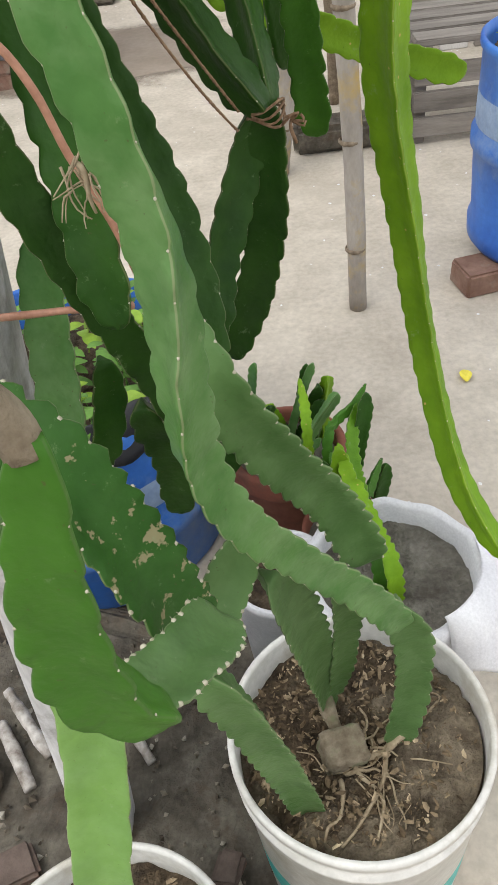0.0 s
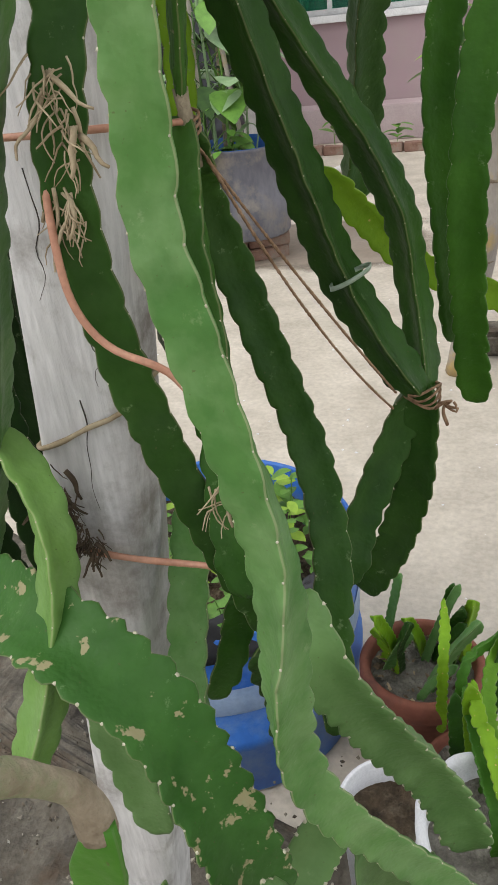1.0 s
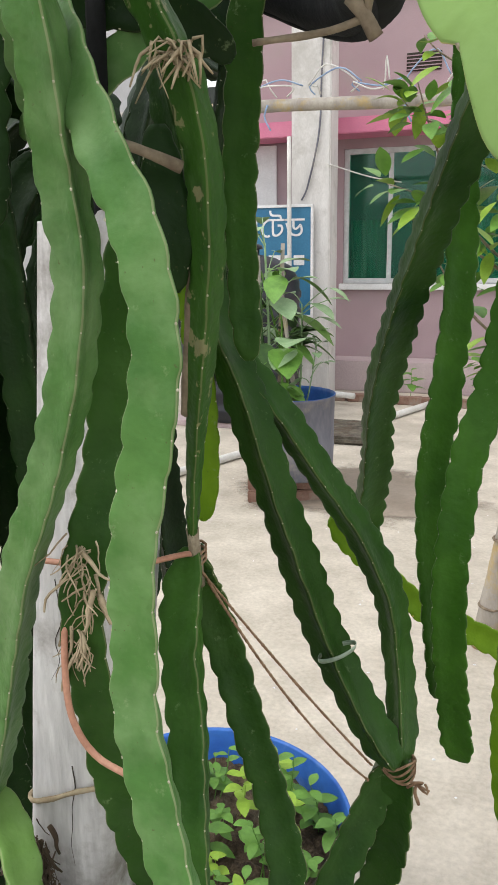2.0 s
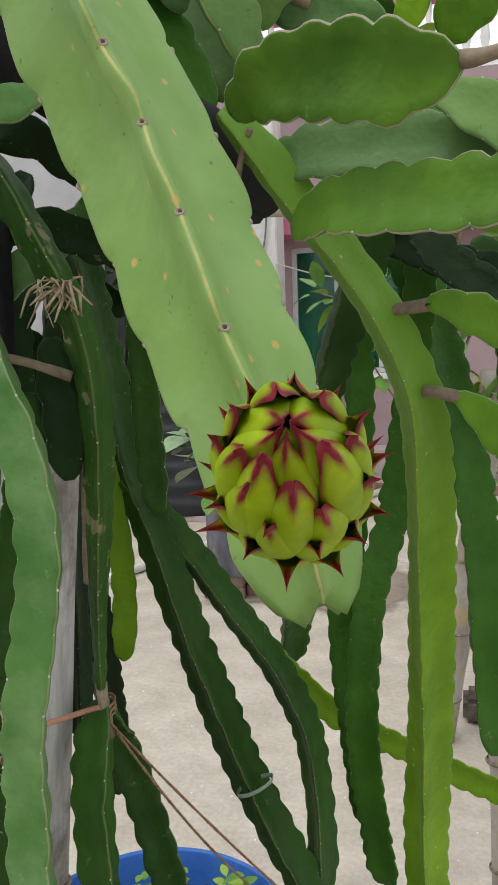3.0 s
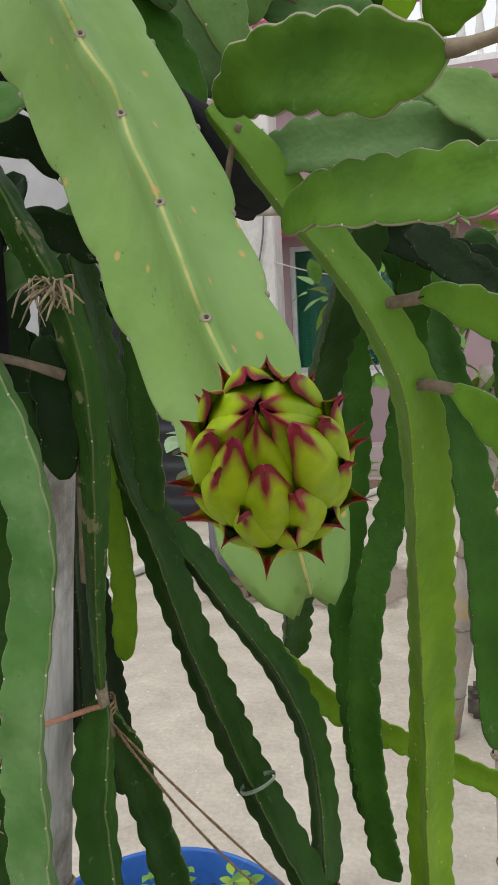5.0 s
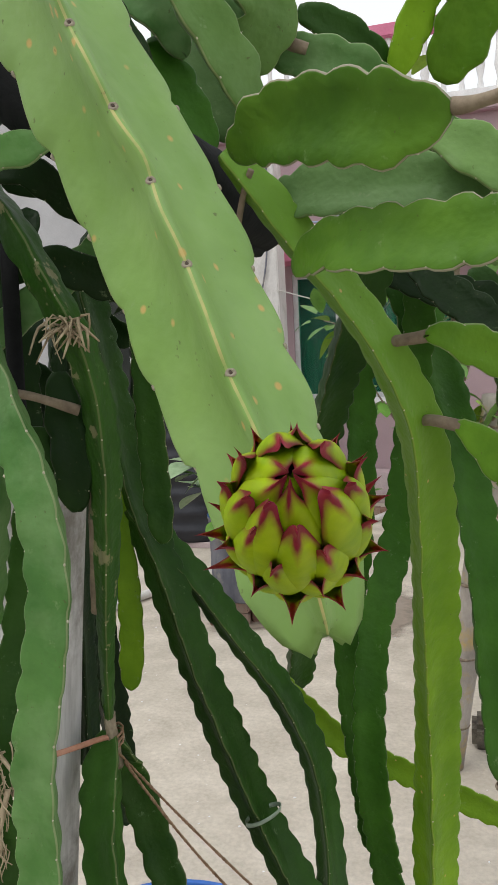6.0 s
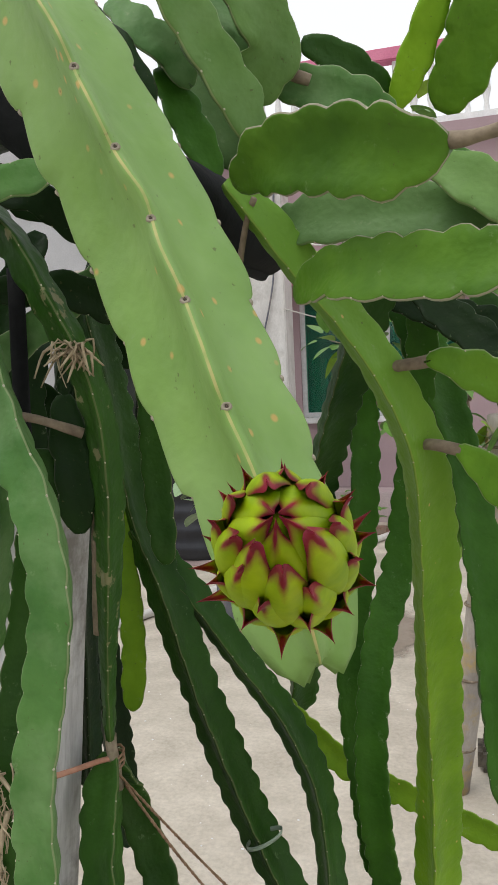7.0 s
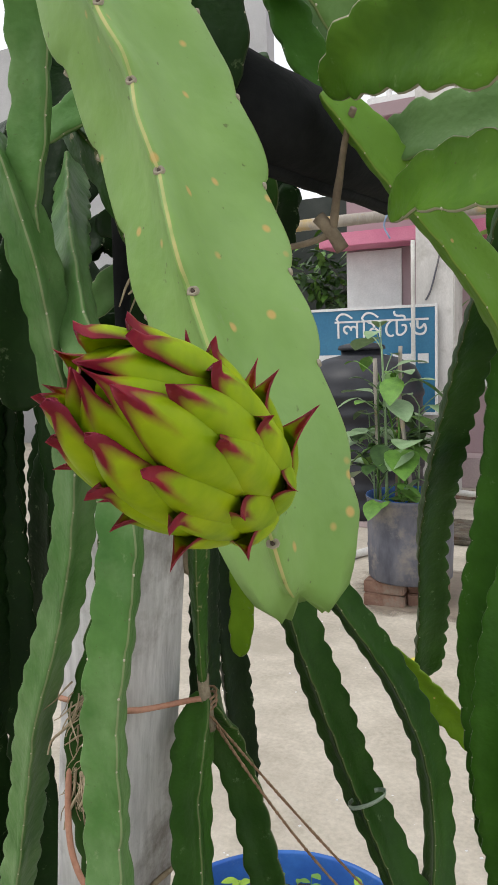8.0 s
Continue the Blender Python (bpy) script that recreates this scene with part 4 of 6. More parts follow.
for k in range(12):
    a, q = rnd.random() * 6.283, 0.2 * math.sqrt(rnd.random())
    seedling("seedling", (BB[0] + q * math.cos(a), BB[1] + q * math.sin(a), 0.54), rnd.uniform(0.04, 0.12), 6, 0.05, M_LEAF, "green leafy seedling in the blue barrel", "seedling", "seedlings in the blue barrel", 200 + k)

# grey drum planter with staked plants
GD = (-1.03, 4.27)
gdrum = thing("grey_planter", "grimy grey cut drum with blue inside, on bricks", "planter", at=(*GD, 0.144))
part("shell", lathe([(0, 0), (0.228, 0), (0.236, 0.01), (0.240, 0.16), (0.243, 0.18), (0.240, 0.20), (0.243, 0.45), (0.249, 0.455), (0.249, 0.47)], 64, 0.008, 9), M_DRUM, gdrum)
part("inner_wall", lathe([(0.2488, 0.4705), (0.242, 0.472), (0.237, 0.45), (0.235, 0.2)], 64, 0.008, 9), M_BLUE, gdrum, "bright blue plastic inside wall")
tagged(part("potting_soil", soil_disc(0.234, 0.37, 51, 0.015), M_SOIL, gdrum), kind="stuff")
for x, y, dx, dz in ((-1.19, 4.22, -0.02, 0.98), (-0.98, 4.20, -0.10, 0.85), (-1.10, 4.36, -0.02, 0.8), (-1.15, 4.40, 0.03, 1.05)):
    tagged(part("bamboo_stake", tube([(x, y, 0.5), (x + dx * 0.5, y, 0.5 + dz * 0.45), (x + dx, y, 0.5 + dz * 0.9)], 0.013, 8, 0.06, 0.25, int(x * 99)), M_BAMBOO), "thin bamboo stake in the grey drum", "stake", "stakes in the grey drum")
for k, (x, y, h, nl, sz, m_) in enumerate(((-1.20, 4.20, 0.74, 11, 0.26, M_LEAF_DARK), (-1.06, 4.16, 0.82, 12, 0.28, M_LEAF), (-0.95, 4.22, 0.40, 7, 0.18, M_LEAF_PALE), (-1.14, 4.12, 0.24, 9, 0.22, M_LEAF), (-1.02, 4.10, 0.18, 9, 0.16, M_LEAF), (-1.18, 4.34, 0.60, 12, 0.18, M_LEAF_DARK), (-1.14, 4.20, 0.95, 13, 0.32, M_LEAF_PALE), (-0.99, 4.26, 0.62, 11, 0.30, M_LEAF_PALE), (-1.24, 4.28, 0.50, 11, 0.32, M_LEAF_PALE), (-1.06, 4.40, 0.80, 13, 0.28, M_LEAF))):
    seedling("vegetable_plant", (x, y, 0.50), h, nl, sz, m_, "leafy vegetable plant in the grey drum", "plant", "plants in the grey drum", 300 + k, 0.5, 0.75, 0.45)

# bed plants by the plinth
rnd = random.Random(61)
for k in range(9):
    seedling("bed_plant", (-1.0 + k * 0.28 + rnd.uniform(-0.1, 0.1), 7.35 + rnd.uniform(-0.1, 0.1), 0), rnd.uniform(0.15, 0.4), 9, rnd.uniform(0.12, 0.2), M_LEAF, "low leafy plant along the house plinth", "plant", "plants along the plinth", 400 + k)


# ---- lime tree ----
def small_tree(name, at, limbs, leaf, per, mats, label, seed):
    rnd = random.Random(seed)
    tr = thing(name, label, "tree", at=at)
    part("trunk", tube(limbs[0], 0.022, 10, 0.05, 0.2, seed, 0.5), M_CORK, tr)
    for i, lb in enumerate(limbs[1:]):
        part("limb", tube(lb, 0.006, 6, 0.04, 0.2, seed + i, 0.7), M_CORK, tr)
    for mi, m_ in enumerate(mats):
        v, f = [], []
        for lb in limbs[1:]:
            path, u = spline(lb, 0.03)
            for _ in range(per):
                p = Vector(path[rnd.randint(len(path) // 5, len(path) - 1)])
                d = Vector((rnd.uniform(-1, 1), rnd.uniform(-1, 1), rnd.uniform(-0.5, 0.7)))
                q = p + d * leaf * rnd.uniform(0.1, 0.6)
                L = leaf * rnd.uniform(0.6, 1.15)
                leaf_verts(q, d, Vector((rnd.uniform(-0.4, 0.4), rnd.uniform(-0.4, 0.4), 1)), L, L * 0.5, rnd.uniform(0, 0.5), v, f)
        tagged(part("crown", mesh_from("crown", v, f), m_, tr), kind="stuff")
    return tr


small_tree("lime_tree", (0.40, 3.40, 0.0), [[(0, 0, 0), (-0.03, -0.15, 0.5), (-0.16, -0.5, 1.0), (-0.22, -0.78, 1.5), (-0.2, -0.82, 2.1)],
    [(-0.15, -0.5, 0.95), (-0.24, -0.7, 1.0), (-0.30, -0.82, 1.10)], [(-0.16, -0.55, 1.05), (-0.35, -0.8, 1.2), (-0.50, -0.80, 1.42), (-0.54, -0.82, 1.58)],
    [(-0.2, -0.7, 1.3), (-0.4, -0.8, 1.5), (-0.50, -0.82, 1.72), (-0.56, -0.82, 1.9)], [(-0.2, -0.75, 1.4), (-0.1, -0.72, 1.7), (0.02, -0.72, 2.0)],
    [(-0.2, -0.6, 1.1), (-0.1, -0.85, 1.3), (0.05, -0.82, 1.5)], [(-0.2, -0.82, 1.9), (-0.32, -0.82, 2.1), (-0.4, -0.72, 2.4)], [(-0.2, -0.6, 1.0), (-0.2, -0.82, 1.05), (-0.18, -0.8, 1.25)], [(-0.22, -0.78, 1.45), (-0.3, -0.82, 1.6), (-0.32, -0.82, 1.8)], [(-0.22, -0.78, 1.3), (-0.42, -0.78, 1.45), (-0.55, -0.77, 1.58), (-0.65, -0.76, 1.62)], [(-0.2, -0.82, 1.6), (-0.4, -0.8, 1.75), (-0.54, -0.78, 1.80), (-0.61, -0.78, 1.86)], [(-0.2, -0.82, 1.8), (-0.4, -0.79, 1.92), (-0.5, -0.79, 1.98), (-0.55, -0.79, 2.03)]],
    0.11, 11, (M_LEAF, M_LEAF_YELLOW, M_LEAF), "thin young lime tree with bright leaves", 71)

# far greenery behind the left wall and beyond the house
for k, (x, y, h) in enumerate(((3.8, 10.5, 4.6), (-3.6, 10.2, 3.4))):
    rnd = random.Random(500 + k)
    limbs = [[(0, 0, 0), (0.1, 0, h * 0.4), (0, 0.1, h * 0.75)]]
    for j in range(9):
        a = j * 0.7 + k
        limbs.append([(0, 0, h * (0.35 + 0.04 * j)), (0.5 * math.cos(a), 0.5 * math.sin(a), h * (0.5 + 0.04 * j)), (1.0 * math.cos(a), 1.0 * math.sin(a), h * (0.55 + 0.05 * j))])
    small_tree("garden_tree", (x, y, 0), limbs, 0.2, 45, (M_LEAF, M_LEAF_DARK), "leafy garden tree beyond the house", 510 + k)

# ---- posts, crates and litter ----
def bamboo(at, top, r, label, seed):
    """A weathered cane with swollen joints."""
    a, b = Vector(at), Vector(top)
    n = max(2, int((b - a).length / 0.27))
    pole = thing("bamboo_pole", label, "pole")
    part("cane", tube([tuple(a), tuple((a + b) / 2 + Vector((0.006, 0, 0))), tuple(b)], r, 14, 0.05, 0.08, seed), M_BAMBOO, pole)
    for k in range(1, n + 1):
        c = a.lerp(b, (k - 0.35) / n)
        ring = lathe([(r * 0.98, -0.006), (r * 1.12, -0.002), (r * 1.12, 0.002), (r * 0.98, 0.006)], 14)
        o = part("node", ring, M_CORK, pole)
        o.matrix_basis = Matrix.Translation(c)
    return pole


bamboo((0.306, 1.87, 0), (0.275, 1.84, 0.86), 0.024, "grey and yellow weathered bamboo stake", 81)
bamboo((0.125, 2.78, 0), (0.30, 2.60, 1.35), 0.045, "thick pale grey weathered pole", 82)
bamboo((0.52, 2.75, 0), (0.50, 2.73, 1.2), 0.028, "grey weathered bamboo pole", 84)
crate = thing("wooden_crate", "grey slatted wooden crate on the yard", "crate", at=(1.05, 3.12, 0))
for k, z in enumerate((0.0, 0.09, 0.18)):
    part("slat", box(-0.42, 0.42, -0.24, -0.22, 0.03 + z, 0.10 + z, 0.004), M_WOOD, crate)
for x in (-0.40, 0, 0.40):
    part("upright", box(x - 0.03, x + 0.03, -0.217, -0.17, 0.0, 0.34, 0.004), M_WOOD, crate)
for y in (-0.2, -0.08, 0.04, 0.16):
    part("top_slat", box(-0.42, 0.42, y - 0.05, y + 0.05, 0.302 + 0.04, 0.325 + 0.04, 0.004), M_WOOD, crate)
for k in range(5):
    tagged(part("wood_plank", box(0.62 + k * 0.16, 0.75 + k * 0.16, 3.9, 3.93, 0.0, 1.05 + 0.05 * math.sin(k * 4), 0.004), M_COLUMN if k % 2 == 0 else M_WOOD), "upright weathered plank leaning in a row", "plank", "upright planks")
tagged(part("wood_plank", box(0.55, 1.5, 3.86, 3.897, 0.45, 0.55, 0.004), M_WOOD), "cross plank holding the upright planks", "plank", "upright planks")
lump = bmesh.new()
bmesh.ops.create_icosphere(lump, subdivisions=4, radius=1.0)
for v in lump.verts:
    n_ = v.co * (1 + 0.22 * noise.fractal(v.co * 1.3 + Vector((3, 1, 5)), 0.8, 2.1, 5))
    v.co = Vector((n_.x * 0.036, n_.y * 0.060, n_.z * 0.034))
for f_ in lump.faces:
    f_.smooth = True
lump_ob = tagged(part("stone", lump, M_RUBBLE), "rough grey stone lying in the dirt", "stone")
lump_ob.matrix_basis = pose(-0.457, 0.587, 0.035, 0, 0, -25)
tagged(part("stone_block", box(0.20, 0.52, 2.9, 3.05, 0.0, 0.10, 0.02), M_SOILFLOOR), "dark broken stone lying by the poles", "stone")


def litter_leaf(at, size, mat, label, seed):
    rnd = random.Random(seed)
    v, f = [], []
    a = rnd.random() * 6.28
    leaf_verts(Vector((0, 0, 0.004)), Vector((math.cos(a), math.sin(a), 0.15)), Vector((0, 0, 1)), size, size * 0.6, 0.2, v, f, 0.3)
    ob = part("fallen_leaf", mesh_from("fallen_leaf", v, f), mat)
    ob.matrix_basis = pose(*at)
    tagged(ob, label, "leaf")


litter_leaf((0.518, 1.50, 0.003), 0.05, M_YELLOW, "small fallen yellow leaf on the concrete", 3)
litter_leaf((-0.75, 3.40, 0.003), 0.07, M_YELLOW, "fallen yellow flower on the concrete", 4)
rnd = random.Random(91)
v, f = [], []
for _ in range(420):
    x, y = rnd.uniform(-1.6, 1.5), rnd.uniform(1.1, 5.5)
    s = rnd.uniform(0.002, 0.007)
    o = len(v)
    v += [(x + s * math.cos(w) * rnd.uniform(0.6, 1.2), y + s * math.sin(w) * rnd.uniform(0.6, 1.2), 0.001) for w in (0, 1.26, 2.5, 3.8, 5.0)] + [(x, y, s * 0.7)]
    f += [(o + k, o + (k + 1) % 5, o + 5) for k in range(5)]
rv, rf = [], []
for _ in range(1500):
    x, y = rnd.uniform(-1.3, 0.08), rnd.uniform(0.0, 1.05)
    s = rnd.uniform(0.002, 0.007) * (1.7 if rnd.random() < 0.10 else 1)
    o = len(rv)
    m = pose(x, y, 0.022 + s * 0.3, rnd.uniform(0, 90), rnd.uniform(0, 90), rnd.uniform(0, 360))
    for cx in ((1, 0, 0), (-1, 0.2, 0), (0.1, 0.8, 0), (0, -0.8, 0.1), (0, 0.1, 0.6), (0.1, 0, -0.6)):
        rv.append(tuple(m @ (Vector(cx) * s * rnd.uniform(0.7, 1.3))))
    rf += [(o, o + 2, o + 4), (o + 2, o + 1, o + 4), (o + 1, o + 3, o + 4), (o + 3, o, o + 4), (o + 2, o, o + 5), (o + 1, o + 2, o + 5), (o + 3, o + 1, o + 5), (o, o + 3, o + 5)]
tagged(part("rubble", mesh_from("rubble", rv, rf, False), M_RUBBLE), "small grey rubble and clods in the dirt", "rubble", kind="stuff")
tagged(part("grit", mesh_from("grit", v, f, False), M_WHITE), "scattered pale grit and crumbs on the concrete", "grit", kind="stuff")
for k, pts in enumerate(([(-0.439, 0.699, 0.03), (-0.402, 0.644, 0.035), (-0.368, 0.587, 0.03)], [(-0.431, 0.748, 0.05), (-0.385, 0.689, 0.05), (-0.343, 0.637, 0.035)], [(-0.208, 0.661, 0.03), (-0.19, 0.635, 0.035), (-0.177, 0.615, 0.03)])):
    tagged(part("dry_stick", tube(pts, 0.011 if k < 2 else 0.008, 10, 0.008, 0.45 if k == 1 else 0.2, k), M_BARK), "pale peeling stick lying in the dirt", "stick", "sticks by the post")

# ---- the post ----
def post_mesh():
    """A squared, weathered post that leans, with worn corners and a ragged top."""
    verts, faces = [], []
    n, H = 40, 90
    for j in range(H + 1):
        z = 1.46 * j / H
        cx, cy = -0.242 + 0.108 * z, 0.537
        for i in range(n):
            a = 2 * math.pi * i / n
            c, s = math.cos(a), math.sin(a)
            k = 1 / (abs(c) ** 6 + abs(s) ** 6) ** (1 / 6)
            r = 0.037 * k * (1 + 0.035 * noise.noise(Vector((c * 3, s * 3, z * 5))) + 0.012 * noise.noise(Vector((c * 14, s * 14, z * 6))))
            zz = z + (0.012 * noise.noise(Vector((c * 5, s * 5, 9))) if j == H else 0)
            verts.append((cx + r * c, cy + r * s, zz))
    for j in range(H):
        for i in range(n):
            faces.append((j * n + i, j * n + (i + 1) % n, (j + 1) * n + (i + 1) % n, (j + 1) * n + i))
    faces.append(tuple(range(H * n, H * n + n)))
    return mesh_from("post", verts, faces)


post = thing("support_post", "leaning grey weathered post that carries the cactus", "post")
part("shaft", post_mesh(), M_POST, post)
rnd = random.Random(31)
for k, (x, z, ln) in enumerate(((-0.118, 1.07, 0.09), (-0.100, 1.13, 0.05), (-0.121, 1.22, 0.08), (-0.142, 0.74, 0.10))):
    pts = []
    for q in range(6):
        zz = z - ln * q / 5
        pts.append((x + 0.108 * (zz - z) + rnd.uniform(-0.004, 0.004), 0.4995 + rnd.uniform(-0.0004, 0.0002), zz))
    part("crack", tube(pts, 0.00045, 5, 0.006, 0.7, 3 + k, 0.7), M_CRACK, post)


def around_post(z, dip=0.0):
    """A loop round the post at height z."""
    cx = -0.242 + 0.108 * z
    out = []
    for k in range(21):
        a = 2 * math.pi * k / 20
        c, s = math.cos(a), math.sin(a)
        q = 0.0405 / (abs(c) ** 6 + abs(s) ** 6) ** (1 / 6)
        out.append((cx + q * c, 0.537 + q * s, z + dip * c))
    return out


tagged(part("cord_tie", tube([(-0.155, 0.580, 0.955), (-0.182, 0.575, 0.957), (-0.185, 0.54, 0.960), (-0.183, 0.502, 0.962), (-0.170, 0.492, 0.956), (-0.14, 0.492, 0.947), (-0.10, 0.490, 0.944), (-0.045, 0.485, 0.947), (-0.02, 0.475, 0.952), (0.0, 0.47, 0.955)], 0.0026, 7, 0.008, 0.15, 1), M_WIRE), "faded copper-coloured cord tied round post and stem", "cord", "ties on the post")
tagged(part("fibre_tie", tube(around_post(1.045, 0.022), 0.0020, 7, 0.008, 0.5, 2), M_ROOT), "frayed fibre band round the post", "fibre tie", "ties on the post")
tagged(part("cord_tie", tube([(-0.088, 0.47, 1.255), (-0.083, 0.452, 1.235), (-0.080, 0.440, 1.202), (-0.076, 0.436, 1.163), (-0.060, 0.436, 1.137), (-0.030, 0.44, 1.120), (-0.016, 0.442, 1.095), (-0.008, 0.445, 1.060), (0.004, 0.45, 1.02), (0.01, 0.455, 0.985)], 0.0022, 9, 0.006, 0.1, 3), M_WIRE), "thick copper-coloured cord tying a stem to the post", "cord", "ties on the post")
tagged(part("cord_tie", tube([(-0.148, 0.570, 1.236), (-0.1545, 0.510, 1.238), (-0.140, 0.4915, 1.238), (-0.10, 0.4905, 1.238), (-0.067, 0.496, 1.238), (-0.045, 0.535, 1.233), (-0.036, 0.546, 1.232)], 0.0022, 7, 0.008, 0.15, 4), M_WIRE), "thin copper-coloured cord from the post to the knot", "cord", "ties on the post")
rnd = random.Random(7)


def root_tuft(c, n, length, seed, label="dry brown tuft of aerial roots", mat=M_ROOT):
    """A tangle of dry roots: a few thick bent ones and a beard of thin hairs that hang from them."""
    rnd = random.Random(seed)
    ms = []
    for k in range(n * 2):
        thick = k < max(2, n // 3)
        a, drop = rnd.uniform(0, 6.283), rnd.uniform(-1.9, 0.0)
        d = Vector((math.cos(a), -0.25 - 0.5 * rnd.random(), drop)).normalized()
        p = Vector(c) + Vector((rnd.gauss(0, 0.005), rnd.gauss(0, 0.002), rnd.gauss(0, 0.007)))
        L = length * (rnd.uniform(0.6, 1.0) if thick else rnd.uniform(0.25, 0.7))
        pts = [tuple(p)]
        for q in range(4):
            d = (d + Vector((rnd.uniform(-0.7, 0.7), rnd.uniform(-0.2, 0.25), rnd.uniform(-0.75, 0.35)))).normalized()
            p = p + d * L / 4
            pts.append(tuple(p))
        ms.append(tube(pts, rnd.uniform(0.0011, 0.0021) if thick else rnd.uniform(0.0004, 0.0008), 5, 0.004, 0.35, seed + k, 0.5))
    return tagged(part("root_tuft", joined(ms), mat), label, "roots", "root tufts on the post", "stuff")


root_tuft((-0.066, 0.445, 1.266), 11, 0.046, 11)
root_tuft((-0.060, 0.443, 1.246), 8, 0.036, 13)
root_tuft((-0.072, 0.445, 1.208), 14, 0.032, 12)
root_tuft((0.008, 0.40, 1.073), 9, 0.04, 14)
root_tuft((-0.1514, 0.489, 1.0019), 34, 0.030, 15, "matted dark brown roots on the post", M_ROOT_DARK)
root_tuft((-0.1462, 0.489, 0.9775), 30, 0.030, 16, "matted dark brown roots on the post", M_ROOT_DARK)
root_tuft((-0.1355, 0.489, 0.9551), 26, 0.026, 17, "matted dark brown roots on the post", M_ROOT_DARK)

# ---- tyre on top of the post ----
tyre = thing("old_tyre", "sagging old black tyre hung over the post's head", "tyre")
ring_pts = [(0.062, 0.55, 1.622), (0.045, 0.49, 1.630), (-0.015, 0.475, 1.674), (-0.08, 0.48, 1.735), (-0.16, 0.54, 1.790), (-0.21, 0.65, 1.805), (-0.20, 0.80, 1.770), (-0.12, 0.88, 1.715), (-0.03, 0.86, 1.668), (0.03, 0.78, 1.640), (0.058, 0.66, 1.628)]
part("casing", tube(ring_pts + ring_pts[:2], 0.028, 20, 0.012, 0.05, 3, caps=False), M_BLACK, tyre)
low = [(x * 1.0, y, z - 0.0265) for x, y, z in ring_pts]
part("tread_rib", tube(low + low[:2], 0.006, 8, 0.012, 0.1, 4, caps=False), M_BLACK, tyre, "worn black tread rib")
tagged(part("iron_rod", tube([(-0.09, 0.537, 1.40), (-0.088, 0.536, 1.50), (-0.085, 0.535, 1.60)], 0.006, 8, 0.03, 0.1, 7), M_BLACK), "rusty dark rod standing out of the post", "rod")

# ---- the plant ----
plant = thing("dragon_fruit_cactus", "climbing dragon fruit cactus with long drooping three-winged stems", "cactus", at=(0, 0, 0))
D, G, P, Y, O = M_DARK, M_MID, M_LIGHT, M_LIME, M_OLIVE
# stems that hang before the post
stem(plant, [(-0.1836, 0.6, 1.661, 1, 0), (-0.1164, 0.52, 1.606, 1, 0), (-0.0589, 0.45, 1.556, 1, 0), (-0.034, 0.425, 1.519, 1, 0), (-0.0128, 0.41, 1.486, 1, 0), (0.0063, 0.4, 1.453, 1, 0), (0.0154, 0.395, 1.418, 1, 0), (0.0165, 0.392, 1.383, 1, 0), (0.0084, 0.39, 1.336, 1, 0), (0.0002, 0.39, 1.292, 1, 0), (-0.0002, 0.39, 1.246, 1, 0), (-0.0008, 0.388, 1.213, 1, 0), (0.0081, 0.383, 1.175, 1, 0), (0.0177, 0.378, 1.139, 1, 0), (0.0277, 0.373, 1.104, 1, 8), (0.0376, 0.37, 1.057, 1, 25), (0.0397, 0.366, 1.015, 1.05, 45), (0.0361, 0.365, 0.961, 1.1, 60), (0.0358, 0.375, 0.8986, 1.12, 72), (0.0548, 0.39, 0.8327, 1.12, 82), (0.0886, 0.42, 0.7565, 1.15, 90), (0.1363, 0.45, 0.6672, 1.2, 96), (0.1771, 0.475, 0.577, 1.2, 100)], 0.0270, G, 62, label="long pale stem with white areoles", areole=0.0016)
stem(plant, [(0.170, 0.478, 0.605), (0.188, 0.484, 0.54), (0.190, 0.486, 0.44), (0.176, 0.480, 0.33)], 0.040, M_DULL, 60)
stem(plant, [(-0.0678, 0.4, 1.617), (-0.0518, 0.4, 1.581), (-0.0417, 0.405, 1.537), (-0.0449, 0.42, 1.481), (-0.0422, 0.425, 1.435), (-0.0538, 0.43, 1.379), (-0.0736, 0.435, 1.323), (-0.1025, 0.44, 1.2593), (-0.1226, 0.448, 1.2024), (-0.1467, 0.455, 1.1204), (-0.1783, 0.463, 1.0354), (-0.2142, 0.47, 0.9409)], 0.0270, G, -40)
stem(plant, [(-0.036, 0.55, 1.228), (-0.050, 0.586, 1.190), (-0.038, 0.600, 1.135), (-0.012, 0.591, 1.061), (0.013, 0.582, 0.987), (0.029, 0.558, 0.92), (0.034, 0.524, 0.85), (0.038, 0.49, 0.78)], 0.031, D, 35)
stem(plant, [(-0.0781, 0.47, 1.643, 1), (-0.038, 0.46, 1.605, 1), (-0.0242, 0.46, 1.582, 1), (-0.009, 0.462, 1.552, 1), (0.0018, 0.468, 1.524, 1), (0.0056, 0.478, 1.489, 1), (0.003, 0.487, 1.439, 1), (-0.0075, 0.5, 1.383, 0.9), (-0.0221, 0.52, 1.322, 0.6), (-0.0394, 0.547, 1.239, 0.42)], 0.0215, M_CORKY, -28)
stem(plant, [(-0.040, 0.55, 1.234), (-0.039, 0.529, 1.176), (-0.025, 0.504, 1.103), (-0.013, 0.471, 1.026), (-0.008, 0.455, 0.95)], 0.033, D, 70)
